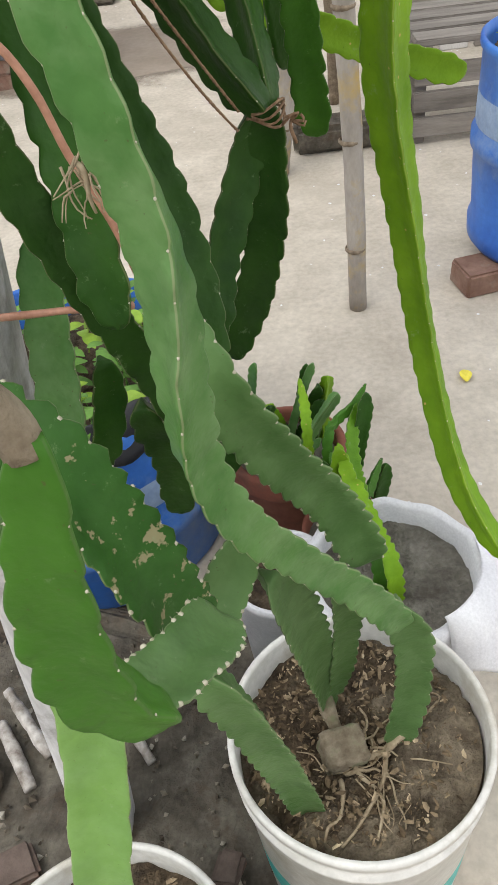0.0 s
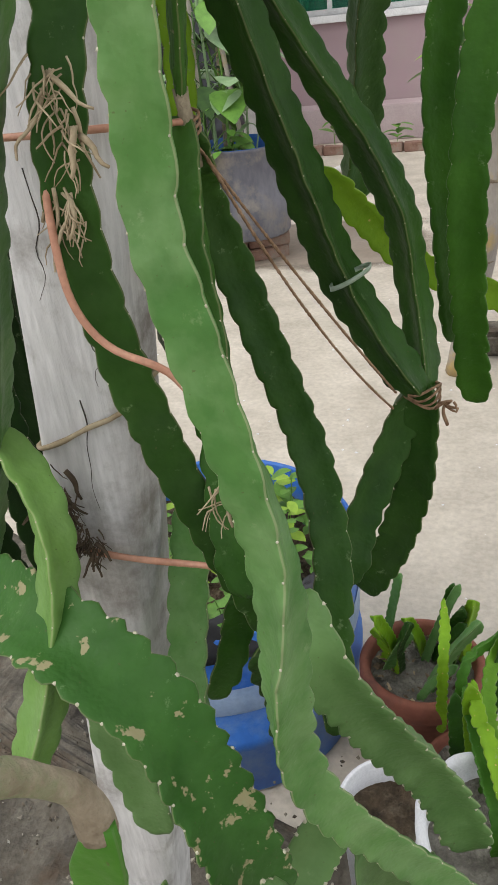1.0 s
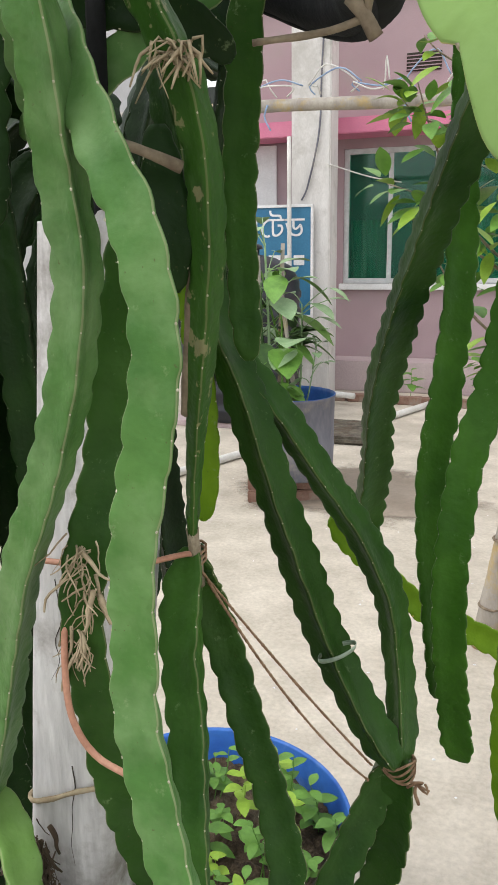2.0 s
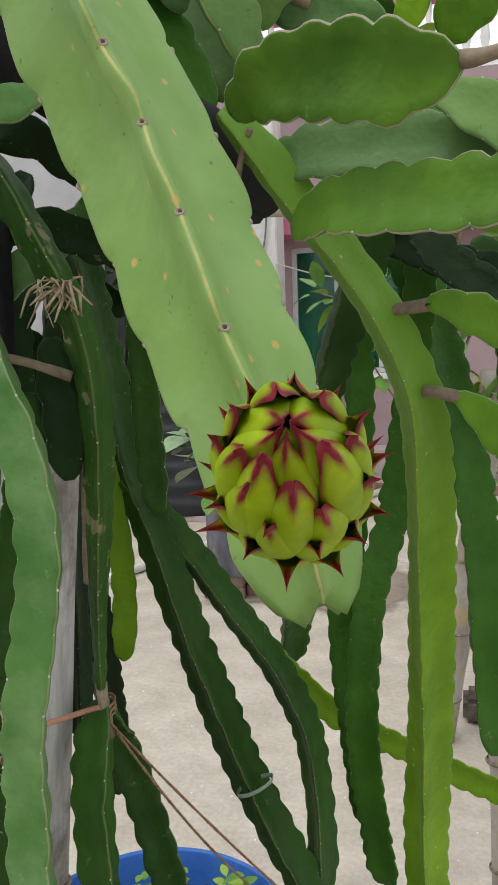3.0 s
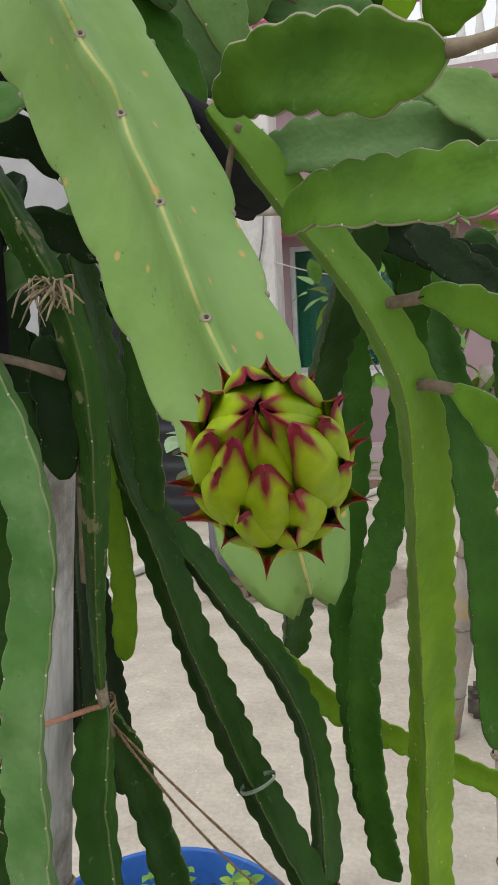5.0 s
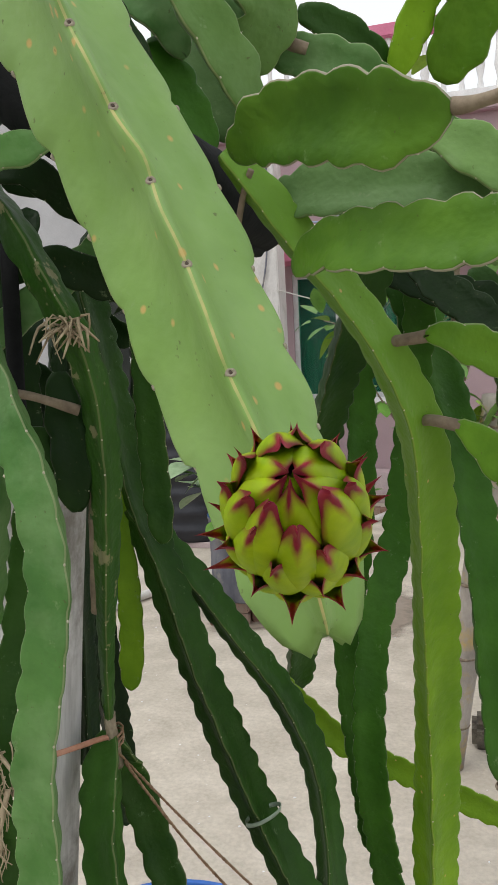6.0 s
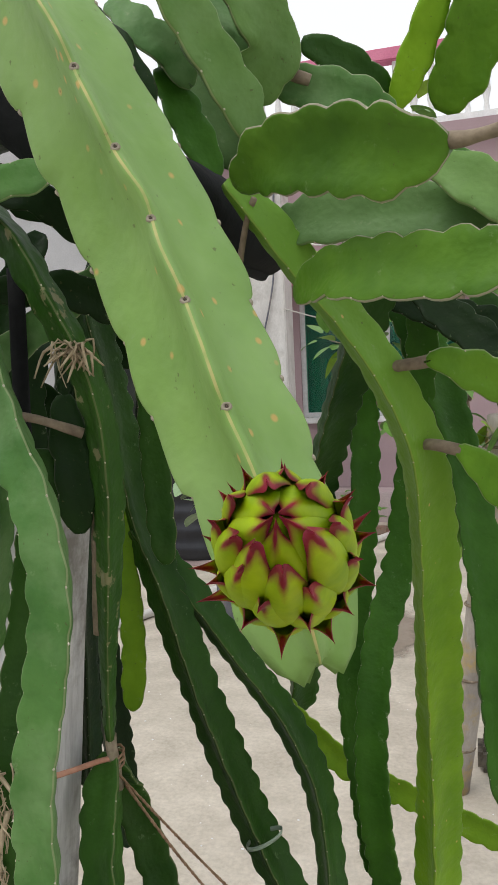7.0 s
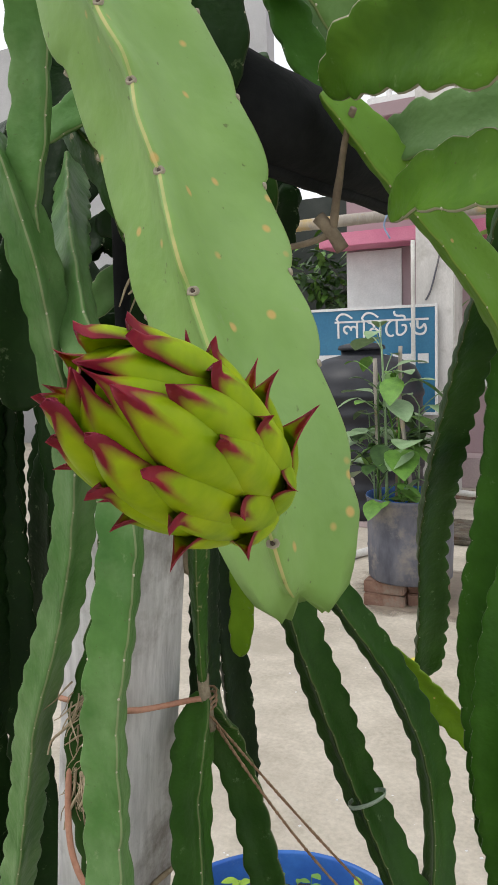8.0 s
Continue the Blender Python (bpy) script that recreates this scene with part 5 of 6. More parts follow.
# the tied pair
stem(plant, [(-0.12, 0.70, 1.60), (-0.105, 0.712, 1.50), (-0.083, 0.706, 1.389), (-0.048, 0.686, 1.319), (-0.020, 0.681, 1.238), (0.004, 0.692, 1.155), (0.027, 0.705, 1.080), (0.057, 0.697, 1.028), (0.092, 0.681, 0.985)], 0.039, D, -18)
stem(plant, [(-0.085, 0.70, 1.375), (-0.030, 0.715, 1.305), (0.007, 0.734, 1.240), (0.043, 0.750, 1.179), (0.071, 0.753, 1.119), (0.079, 0.757, 1.067), (0.088, 0.737, 1.023), (0.095, 0.697, 0.982)], 0.032, D, -12)
stem(plant, [(0.0, 0.60, 1.70), (-0.022, 0.635, 1.655), (-0.025, 0.643, 1.610), (-0.032, 0.652, 1.548), (-0.038, 0.659, 1.485), (-0.038, 0.662, 1.418), (-0.033, 0.659, 1.353)], 0.027, D, 45)
stem(plant, [(0.088, 0.705, 0.982), (0.072, 0.71, 0.945), (0.050, 0.691, 0.891), (0.034, 0.667, 0.850), (0.028, 0.645, 0.80)], 0.036, D, 40)
stem(plant, [(0.096, 0.70, 0.985), (0.094, 0.708, 0.95), (0.089, 0.716, 0.88), (0.068, 0.726, 0.796), (0.030, 0.737, 0.715)], 0.040, D, 80)
# stems that hang at the far side
stem(plant, [(0.19, 0.80, 1.68), (0.18, 0.84, 1.52), (0.156, 0.836, 1.330), (0.134, 0.804, 1.242), (0.126, 0.785, 1.154), (0.128, 0.788, 1.066), (0.134, 0.806, 0.987), (0.142, 0.825, 0.905)], 0.035, M_DEEP, 70, label="mid-green stem with a blunt hanging tip")
stem(plant, [(0.11, 0.88, 1.70), (0.104, 0.917, 1.60), (0.104, 0.917, 1.513), (0.108, 0.892, 1.405), (0.102, 0.866, 1.302), (0.094, 0.839, 1.201), (0.104, 0.829, 1.088), (0.116, 0.843, 0.965)], 0.036, M_DEEP, 30)
stem(plant, [(0.17, 0.74, 1.70), (0.150, 0.76, 1.62), (0.127, 0.779, 1.554), (0.088, 0.829, 1.461), (0.053, 0.884, 1.370), (0.025, 0.931, 1.272), (0.013, 0.972, 1.169), (-0.006, 1.010, 1.065)], 0.043, D, 10)
stem(plant, [(-0.03, 0.95, 1.12), (0.015, 0.981, 1.057), (0.068, 1.010, 0.994), (0.149, 1.026, 0.953), (0.242, 1.040, 0.908), (0.34, 1.05, 0.87)], 0.037, Y, 55)
stem(plant, [(0.178, 0.873, 1.60), (0.178, 0.873, 1.557), (0.211, 0.836, 1.432), (0.232, 0.802, 1.316), (0.241, 0.772, 1.212), (0.250, 0.743, 1.115)], 0.042, M_DEEP, 30)
# the long bright drooping stem with its side shoots
stem(plant, [(0.0883, 0.5, 1.634, 0.5, 0), (0.1061, 0.51, 1.612, 0.53, 0), (0.1265, 0.525, 1.582, 0.58, 0), (0.1526, 0.545, 1.546, 0.64, 0), (0.1759, 0.56, 1.506, 0.7, 0), (0.1922, 0.585, 1.459, 0.78, 0), (0.1968, 0.614, 1.399, 0.86, 0), (0.1965, 0.645, 1.312, 0.9, 0), (0.1938, 0.69, 1.171, 0.92, -6), (0.191, 0.704, 1.006, 0.92, -14), (0.212, 0.7, 0.86, 0.74, -22), (0.234, 0.684, 0.722, 0.66, -28), (0.254, 0.612, 0.63, 0.66, -30), (0.286, 0.54, 0.58, 0.6, -30)], 0.044, M_DROOP, 12, teeth=0.10, label="long lime-green drooping stem with yellowed skin")
stem(plant, [(0.2003, 0.552, 1.519), (0.2106, 0.555, 1.52), (0.2272, 0.57, 1.514), (0.248, 0.58, 1.504), (0.2693, 0.59, 1.486), (0.2875, 0.6, 1.447)], 0.029, O, 60, base=0.12, base_len=0.035)
stem(plant, [(0.2172, 0.572, 1.461), (0.2278, 0.575, 1.455), (0.2402, 0.58, 1.443), (0.2581, 0.59, 1.422), (0.2766, 0.6, 1.389)], 0.028, O, 60, base=0.12, base_len=0.035)
# shaded stems that hang below the tyre; the first two have shade in their colour
stem(plant, [(0.1806, 0.75, 1.585), (0.2137, 0.74, 1.553), (0.2455, 0.73, 1.527), (0.276, 0.72, 1.5)], 0.036, M_SHADED, 40)
stem(plant, [(0.1396, 0.8, 1.594), (0.1809, 0.8, 1.573), (0.2265, 0.79, 1.553), (0.2745, 0.78, 1.539)], 0.038, M_SHADED, 40)
stem(plant, [(0.2318, 0.8, 1.583), (0.2533, 0.8, 1.532), (0.2627, 0.8, 1.48), (0.2647, 0.8, 1.417)], 0.036, D, 40)
stem(plant, [(0.1378, 0.9, 1.602), (0.1603, 0.9, 1.559), (0.1707, 0.9, 1.506), (0.1722, 0.9, 1.451)], 0.032, D, 40)
# big horizontal stems under the tyre's rim
stem(plant, [(0.1075, 0.465, 1.621, 0.55), (0.1205, 0.455, 1.628, 0.75), (0.1415, 0.44, 1.629, 0.88), (0.1704, 0.425, 1.624, 1), (0.199, 0.41, 1.616, 1.02), (0.2244, 0.4, 1.613, 0.9)], 0.0430, M_YOUNG, 80, thick=0.0042, teeth=0.17, sharp=0.7, skew=1.15, period=0.021, calm=0.5, label="short broad stem with grey corky scallops")
stem(plant, [(0.1363, 0.475, 1.56, 0.7), (0.1572, 0.455, 1.565, 0.85), (0.181, 0.435, 1.564, 1), (0.2071, 0.42, 1.561, 1), (0.2355, 0.405, 1.559, 1.02), (0.2605, 0.39, 1.558, 1)], 0.0335, M_YOUNG, 46, thick=0.0038, teeth=0.17, sharp=0.7, skew=1.15, period=0.02, calm=0.5)
stem(plant, [(0.112, 0.54, 1.612), (0.16, 0.52, 1.608), (0.22, 0.51, 1.602), (0.28, 0.50, 1.590)], 0.036, M_DULL, 52)
stem(plant, [(0.055, 0.44, 1.77), (0.079, 0.452, 1.721), (0.093, 0.463, 1.693), (0.106, 0.473, 1.667), (0.114, 0.482, 1.645)], 0.029, M_SOFT, 20)
stem(plant, [(0.225, 0.58, 1.80), (0.210, 0.591, 1.758), (0.197, 0.602, 1.731), (0.180, 0.613, 1.698)], 0.023, Y, 40)
stem(plant, [(0.245, 0.58, 1.80), (0.240, 0.595, 1.754), (0.232, 0.607, 1.728), (0.212, 0.621, 1.695)], 0.042, O, 50)
stem(plant, [(0.15, 0.72, 1.72), (0.189, 0.722, 1.700), (0.228, 0.723, 1.669), (0.265, 0.724, 1.646), (0.32, 0.73, 1.62)], 0.036, G, 55)
stem(plant, [(0.2115, 0.487, 1.6274), (0.229, 0.4854, 1.6156), (0.2489, 0.483, 1.6029), (0.2712, 0.4846, 1.588)], 0.032, M_SOFT, 50)
stem(plant, [(0.1088, 0.56, 1.7087), (0.1353, 0.56, 1.6995), (0.1611, 0.56, 1.6884), (0.1862, 0.56, 1.6752)], 0.034, G, 62)
# pale shoots above the post
stem(plant, [(-0.0254, 0.3885, 1.7032), (-0.031, 0.4, 1.6636), (-0.0377, 0.4062, 1.6213), (-0.0465, 0.4053, 1.5845), (-0.0542, 0.4118, 1.5537), (-0.0626, 0.4309, 1.532), (-0.0749, 0.4609, 1.5054), (-0.0803, 0.4765, 1.4745)], 0.025, G, -70)
stem(plant, [(-0.0228, 0.5951, 1.6103), (-0.0411, 0.5717, 1.59), (-0.0654, 0.5551, 1.5692), (-0.0885, 0.5477, 1.5501), (-0.1194, 0.5453, 1.5319), (-0.154, 0.5495, 1.5172)], 0.026, G, 40)
# leaves of the crown over the tyre; the near-black green ones have shade painted in
for pts, w, m_, r_ in (
    ([(0.085, 0.505, 1.79), (0.102, 0.522, 1.741), (0.109, 0.533, 1.72), (0.096, 0.539, 1.69)], 0.040, M_SOFT, 25),
    ([(0.118, 0.598, 1.748), (0.132, 0.605, 1.742), (0.151, 0.613, 1.731), (0.180, 0.625, 1.706)], 0.026, D, 60),
    ([(-0.005, 0.55, 1.775), (0.019, 0.547, 1.75), (0.034, 0.558, 1.738), (0.045, 0.568, 1.718)], 0.028, G, 40),
    ([(0.0035, 0.62, 1.7815), (0.0251, 0.62, 1.7488), (0.046, 0.62, 1.7103), (0.0623, 0.62, 1.6726)], 0.036, M_DULL, 55),
    ([(0.02, 0.57, 1.735), (0.038, 0.579, 1.69), (0.055, 0.582, 1.655)], 0.030, M_DEEP, 20),
    ([(-0.07, 0.44, 1.618), (-0.033, 0.444, 1.632), (-0.016, 0.454, 1.637), (0.002, 0.460, 1.645)], 0.022, G, 60),
    ([(-0.12, 0.53, 1.66), (-0.068, 0.539, 1.649), (-0.050, 0.552, 1.635), (-0.028, 0.567, 1.612)], 0.024, M_SHADED, 60),
    ([(-0.11, 0.54, 1.585), (-0.061, 0.553, 1.585), (-0.037, 0.568, 1.577), (-0.015, 0.585, 1.560)], 0.028, M_SHADED, 60),
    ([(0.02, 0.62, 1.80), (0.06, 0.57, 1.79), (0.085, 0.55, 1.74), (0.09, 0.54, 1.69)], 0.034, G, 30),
    ([(-0.20, 0.70, 1.74), (-0.19, 0.62, 1.73), (-0.17, 0.56, 1.67), (-0.17, 0.53, 1.57), (-0.18, 0.52, 1.45)], 0.045, M_SHADED, 20),
    ([(-0.26, 0.72, 1.72), (-0.26, 0.64, 1.71), (-0.25, 0.58, 1.64), (-0.25, 0.55, 1.50), (-0.26, 0.54, 1.32), (-0.26, 0.54, 1.15)], 0.044, M_SHADED, 75),
    ([(-0.175, 0.71, 1.57), (-0.178, 0.69, 1.545), (-0.18, 0.68, 1.50), (-0.18, 0.67, 1.35), (-0.18, 0.66, 1.18), (-0.19, 0.66, 1.02)], 0.040, M_SHADED, 15),
    ([(-0.22, 0.80, 1.68), (-0.26, 0.78, 1.58), (-0.27, 0.76, 1.42), (-0.27, 0.75, 1.25), (-0.26, 0.74, 1.08)], 0.040, M_SHADED, 50),
    ([(-0.10, 0.84, 1.66), (-0.13, 0.86, 1.55), (-0.14, 0.86, 1.42), (-0.14, 0.85, 1.30)], 0.034, M_SHADED, 0),
    ([(-0.02, 0.46, 1.74), (0.02, 0.45, 1.715), (0.05, 0.45, 1.68), (0.055, 0.455, 1.63)], 0.030, M_SHADED, 45),
    ([(-0.14, 0.44, 1.68), (-0.12, 0.42, 1.63), (-0.105, 0.41, 1.56), (-0.11, 0.41, 1.48)], 0.034, M_SHADED, 60),
    ([(0.28, 0.78, 1.64), (0.31, 0.76, 1.56), (0.32, 0.75, 1.42), (0.32, 0.74, 1.28), (0.32, 0.73, 1.15)], 0.038, D, 40),
    ([(-0.1158, 0.72, 1.5357), (-0.1131, 0.715, 1.4482), (-0.0999, 0.705, 1.3725), (-0.0915, 0.7, 1.3187), (-0.0892, 0.7, 1.28), (-0.0905, 0.7, 1.2407), (-0.0945, 0.7, 1.1962)], 0.024, Y, 40),
):
    stem(plant, pts, w, m_, r_)
# added dark stem that stands in for the shadow over the post's head
stem(plant, [(-0.0264, 0.49, 1.5082), (-0.0241, 0.488, 1.4831), (-0.0195, 0.486, 1.4542), (-0.0185, 0.486, 1.4176)], 0.026, M_SHADED, 30)
# the thicket of stems that hangs behind the post, coloured near black for deep shade
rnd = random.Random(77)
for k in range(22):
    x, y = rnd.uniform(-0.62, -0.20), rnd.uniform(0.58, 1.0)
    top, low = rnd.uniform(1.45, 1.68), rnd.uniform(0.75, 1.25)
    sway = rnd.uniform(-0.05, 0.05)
    stem(plant, [(x + 0.10, y, top - 0.02), (x + 0.05, y - 0.03, top), (x, y - 0.05, top - 0.12), (x + sway * 0.4, y - 0.05, (top + low) / 2), (x + sway, y - 0.04, low)], rnd.uniform(0.034, 0.046), M_SHADED, rnd.uniform(0, 120), step=0.008)
# stems round the post and down to the tubs
stem(plant, [(-0.0422, 0.487, 1.4735), (-0.046, 0.4842, 1.4295), (-0.0545, 0.4825, 1.3796), (-0.0626, 0.4773, 1.3246), (-0.073, 0.456, 1.235), (-0.069, 0.458, 1.146), (-0.05, 0.47, 1.045), (-0.023, 0.485, 0.946), (-0.001, 0.5, 0.87), (0.015, 0.505, 0.8)], 0.028, D, 40)
stem(plant, [(-0.26, 0.47, 0.93), (-0.185, 0.439, 0.940), (-0.119, 0.405, 0.944), (-0.061, 0.387, 0.910), (-0.029, 0.376, 0.852), (-0.004, 0.365, 0.785), (0.006, 0.362, 0.745)], 0.057, M_SCARRED, 118, period=0.017, areole=0.0030, label="broad stem with brown scarred patches")
stem(plant, [(-0.1772, 0.4602, 1.0683), (-0.1574, 0.4608, 1.0452), (-0.1324, 0.4405, 1.0117), (-0.1259, 0.4173, 0.9631), (-0.132, 0.3878, 0.9106), (-0.1452, 0.3545, 0.8544)], 0.030, M_SOFT, -20)
stem(plant, [(-0.078, 0.56, 0.96), (-0.077, 0.545, 0.925), (-0.076, 0.516, 0.884), (-0.070, 0.476, 0.833), (-0.058, 0.457, 0.805)], 0.034, G, 60)
stem(plant, [(-0.0544, 0.56, 0.8507), (-0.0598, 0.56, 0.8163), (-0.0662, 0.55, 0.7883), (-0.082, 0.54, 0.7461)], 0.030, D, 30, base=0.5, tip=0.4)
stem(plant, [(-0.1311, 0.445, 0.8499), (-0.1223, 0.44, 0.81), (-0.11, 0.435, 0.7651), (-0.0974, 0.43, 0.7098)], 0.034, M_DULL, 50, base=0.5, tip=0.4)
stem(plant, [(0.025, 0.47, 0.945), (0.042, 0.445, 0.908), (0.080, 0.467, 0.820), (0.118, 0.495, 0.736), (0.150, 0.502, 0.645)], 0.044, M_DULL, 52, areole=0.0030, period=0.018)
part("woody_joint", tube([(-0.012, 0.178, 1.142), (0.0026, 0.1842, 1.1305), (0.0106, 0.1954, 1.1175), (0.0152, 0.2035, 1.1044), (0.0190, 0.2070, 1.0935), (0.0222, 0.2055, 1.0800)], 0.0050, 12, 0.003, 0.35, 63), M_STUB, plant, "brown corky joint at the foot of a stem")
stem(plant, [(0.0244, 0.2059, 1.086), (0.0197, 0.2048, 1.0612), (0.0143, 0.2052, 1.0301), (0.0112, 0.2068, 0.9879), (0.0164, 0.2084, 0.9505), (0.0313, 0.2121, 0.9301)], 0.034, M_DEEP, 62, label="broad dark stem with a brown corky base", tip=0.45, tip_len=0.05, base=0.22, base_len=0.11)
stem(plant, [(-0.006, 0.25, 0.866), (0.006, 0.27, 0.845), (0.020, 0.30, 0.826), (0.032, 0.345, 0.800)], 0.042, M_DULL, 55, teeth=0.10, period=0.011, areole=0.0036, base=0.5, tip=0.5)
stem(plant, [(0.008, 0.398, 0.70), (0.018, 0.41, 0.72), (0.034, 0.43, 0.745), (0.045, 0.44, 0.765)], 0.040, M_DULL, 60, teeth=0.10, areole=0.0034, period=0.012, base=0.5, tip=0.45)
stem(plant, [(-0.066, 0.352, 0.76), (-0.078, 0.337, 0.67), (-0.088, 0.318, 0.60), (-0.098, 0.295, 0.535), (-0.115, 0.27, 0.42), (-0.13, 0.26, 0.26)], 0.048, M_SOFT, 55, teeth=0.08, period=0.05)
stem(plant, [(0.008, 0.352, 0.725), (0.024, 0.355, 0.685), (0.042, 0.372, 0.58), (0.060, 0.395, 0.44), (0.072, 0.413, 0.325)], 0.038, M_DULL, 58)
stem(plant, [(0.062, 0.435, 0.72), (0.070, 0.445, 0.68), (0.084, 0.476, 0.56), (0.096, 0.51, 0.43), (0.102, 0.525, 0.325)], 0.048, M_DULL, 15, tip=0.2, tip_len=0.16)
stem(plant, [(0.118, 0.47, 0.66), (0.124, 0.487, 0.60), (0.120, 0.51, 0.48), (0.112, 0.53, 0.36)], 0.032, M_DULL, 40, tip=0.3, tip_len=0.1)
stem(plant, [(-0.02, 0.50, 0.85), (-0.012, 0.52, 0.79), (-0.012, 0.53, 0.74), (-0.015, 0.53, 0.70)], 0.032, D, 60)
stub = bmesh.new()
bmesh.ops.create_cube(stub, size=1.0)
bmesh.ops.subdivide_edges(stub, edges=stub.edges[:], cuts=7, use_grid_fill=True)
for v in stub.verts:
    c = v.co * 2
    soft = (abs(c.x) ** 7 + abs(c.y) ** 7 + abs(c.z) ** 7) ** (1 / 7)
    c = c / soft * (1 + 0.10 * noise.fractal(c * 2.2, 0.8, 2.1, 4))
    dent = 0.25 * max(0.0, c.z - 0.5) * (1 - min(1.0, c.xy.length))
    v.co = Vector((c.x * 0.025, c.y * 0.022, (c.z - dent) * 0.027))
for f_ in stub.faces:
    f_.smooth = True
stub_ob = part("stem_stub", stub, M_STUB, plant, "square-cut corky stub of an old stem")
stub_ob.matrix_basis = pose(0.114, 0.470, 0.338, 14, 4, 14)
part("stem_stalk", tube([(0.099, 0.520, 0.375), (0.102, 0.508, 0.362), (0.108, 0.490, 0.350), (0.112, 0.476, 0.345)], 0.0085, 9, 0.005, 0.3, 61), M_STUB, plant, "woody stalk that joins the stub")
part("corky_end", tube([(0.182, 0.478, 0.352), (0.172, 0.472, 0.342), (0.158, 0.465, 0.336), (0.140, 0.458, 0.338)], 0.0075, 9, 0.004, 0.6, 62, 0.4), M_ROOT, plant, "frayed grey end of a stem on the soil")
rnd = random.Random(404)
for k in range(17):
    a, L = radians(rnd.uniform(-110, 60)), rnd.uniform(0.04, 0.12)
    p, pts = Vector((0.128 + rnd.uniform(-0.02, 0.04), 0.462 + rnd.uniform(-0.03, 0.02), 0)), []
    for q in range(6):
        side = p.x - 0.135
        pts.append((p.x, p.y, 0.3365 + 0.0035 * math.sin(q * 2 + k) + (0.0045 if side > 0.02 else 0.0)))
        a += rnd.uniform(-0.75, 0.75)
        step = p + Vector((math.cos(a), math.sin(a), 0)) * L / 5
        if (step - Vector((0.135, 0.482, 0))).length < 0.125:
            p = step
        else:
            a += 2.2
            p = p + Vector((math.cos(a), math.sin(a), 0)) * L / 8
    part("dry_root", tube(pts, rnd.choice((0.0010, 0.0014, 0.0018, 0.0030)), 6, 0.005, 0.35, 900 + k, 0.5), M_ROOT, plant, "dry twisted root lying on the soil")
# woody joints and stalks
for pts, r in (([(0.112, 0.538, 1.711), (0.124, 0.542, 1.706), (0.134, 0.545, 1.702)], 0.004), ([(-0.055, 0.455, 1.499), (-0.030, 0.459, 1.495), (-0.005, 0.474, 1.484)], 0.0032), ([(0.222, 0.402, 1.615), (0.2316, 0.395, 1.613), (0.2475, 0.385, 1.613)], 0.0036), ([(0.106, 0.500, 1.622), (0.099, 0.507, 1.612), (0.088, 0.518, 1.58), (0.082, 0.525, 1.56)], 0.0022), ([(0.02, 0.52, 1.552), (0.06, 0.525, 1.555), (0.082, 0.525, 1.56)], 0.0020), ([(0.074, 0.522, 1.570), (0.082, 0.524, 1.560), (0.088, 0.526, 1.550)], 0.0042),
               ([(0.1778, 0.562, 1.517), (0.1895, 0.555, 1.518), (0.2055, 0.553, 1.52)], 0.0042), ([(0.192, 0.588, 1.462), (0.2061, 0.575, 1.463), (0.2218, 0.573, 1.459)], 0.0042), ([(-0.004, 0.488, 1.45), (-0.016, 0.502, 1.385), (-0.026, 0.516, 1.34)], 0.0042)):
    part("woody_joint", tube(pts, r, 9, 0.004, 0.35, int(r * 9999)), M_CORK, plant, "grey-brown woody joint")
part("woody_joint", tube([(-0.0385, 0.546, 1.250), (-0.037, 0.546, 1.232), (-0.036, 0.550, 1.205)], 0.0046, 9, 0.004, 0.45, 69), M_STUB, plant, "brown woody joint under the knot")
for c, n_, L_ in (((0.0, 0.455, 1.535), 34, 0.017),):
    rnd = random.Random(int(c[0] * 1000) + 70)
    ms = []
    for k in range(n_):
        a = rnd.random() * 6.28
        d = Vector((math.cos(a) * 0.55, -abs(math.sin(a)) * 0.5, rnd.uniform(-1.0, -0.25)))
        p = Vector(c) + Vector((rnd.uniform(-0.012, 0.012), rnd.uniform(-0.004, 0.002), rnd.uniform(-0.003, 0.006)))
        L = L_ * rnd.uniform(0.5, 1.3)
        ms.append(tube([tuple(p), tuple(p + d * L * 0.5 + Vector((0, 0, 0.004))), tuple(p + d * L + Vector((rnd.uniform(-0.01, 0.01), rnd.uniform(-0.01, 0.01), -0.002)))], rnd.uniform(0.0006, 0.0013), 5, 0.006, 0.3, k, 0.6))
    tagged(part("aerial_root_tuft", joined(ms), M_ROOT, plant, "dry brown aerial roots"), kind="stuff")

# ---- the stem with the bud ----
bud_stem = stem(plant, [(-0.0265, 0.36, 1.781, 0.88), (0.0235, 0.31, 1.746, 0.88), (0.0685, 0.28, 1.691, 0.89), (0.1045, 0.266, 1.631, 0.97), (0.1325, 0.263, 1.575, 1.05), (0.1425, 0.261, 1.555, 1.05), (0.1543, 0.254, 1.531, 1.0094), (0.1648, 0.247, 1.508, 0.9866), (0.1807, 0.24, 1.473, 0.8858), (0.1922, 0.235, 1.4395, 0.824)], 0.0434, P, -21, period=0.028, calm=0.12, tip=0.4, tip_len=0.016, lobe=0.006, front=0, thick=0.0036, areole=0.0, teeth=0.11, sharp=0.5, skew=1.9, step=0.0025, fray=0.006, label="pale waxy stem with yellow ridge and orange spots")

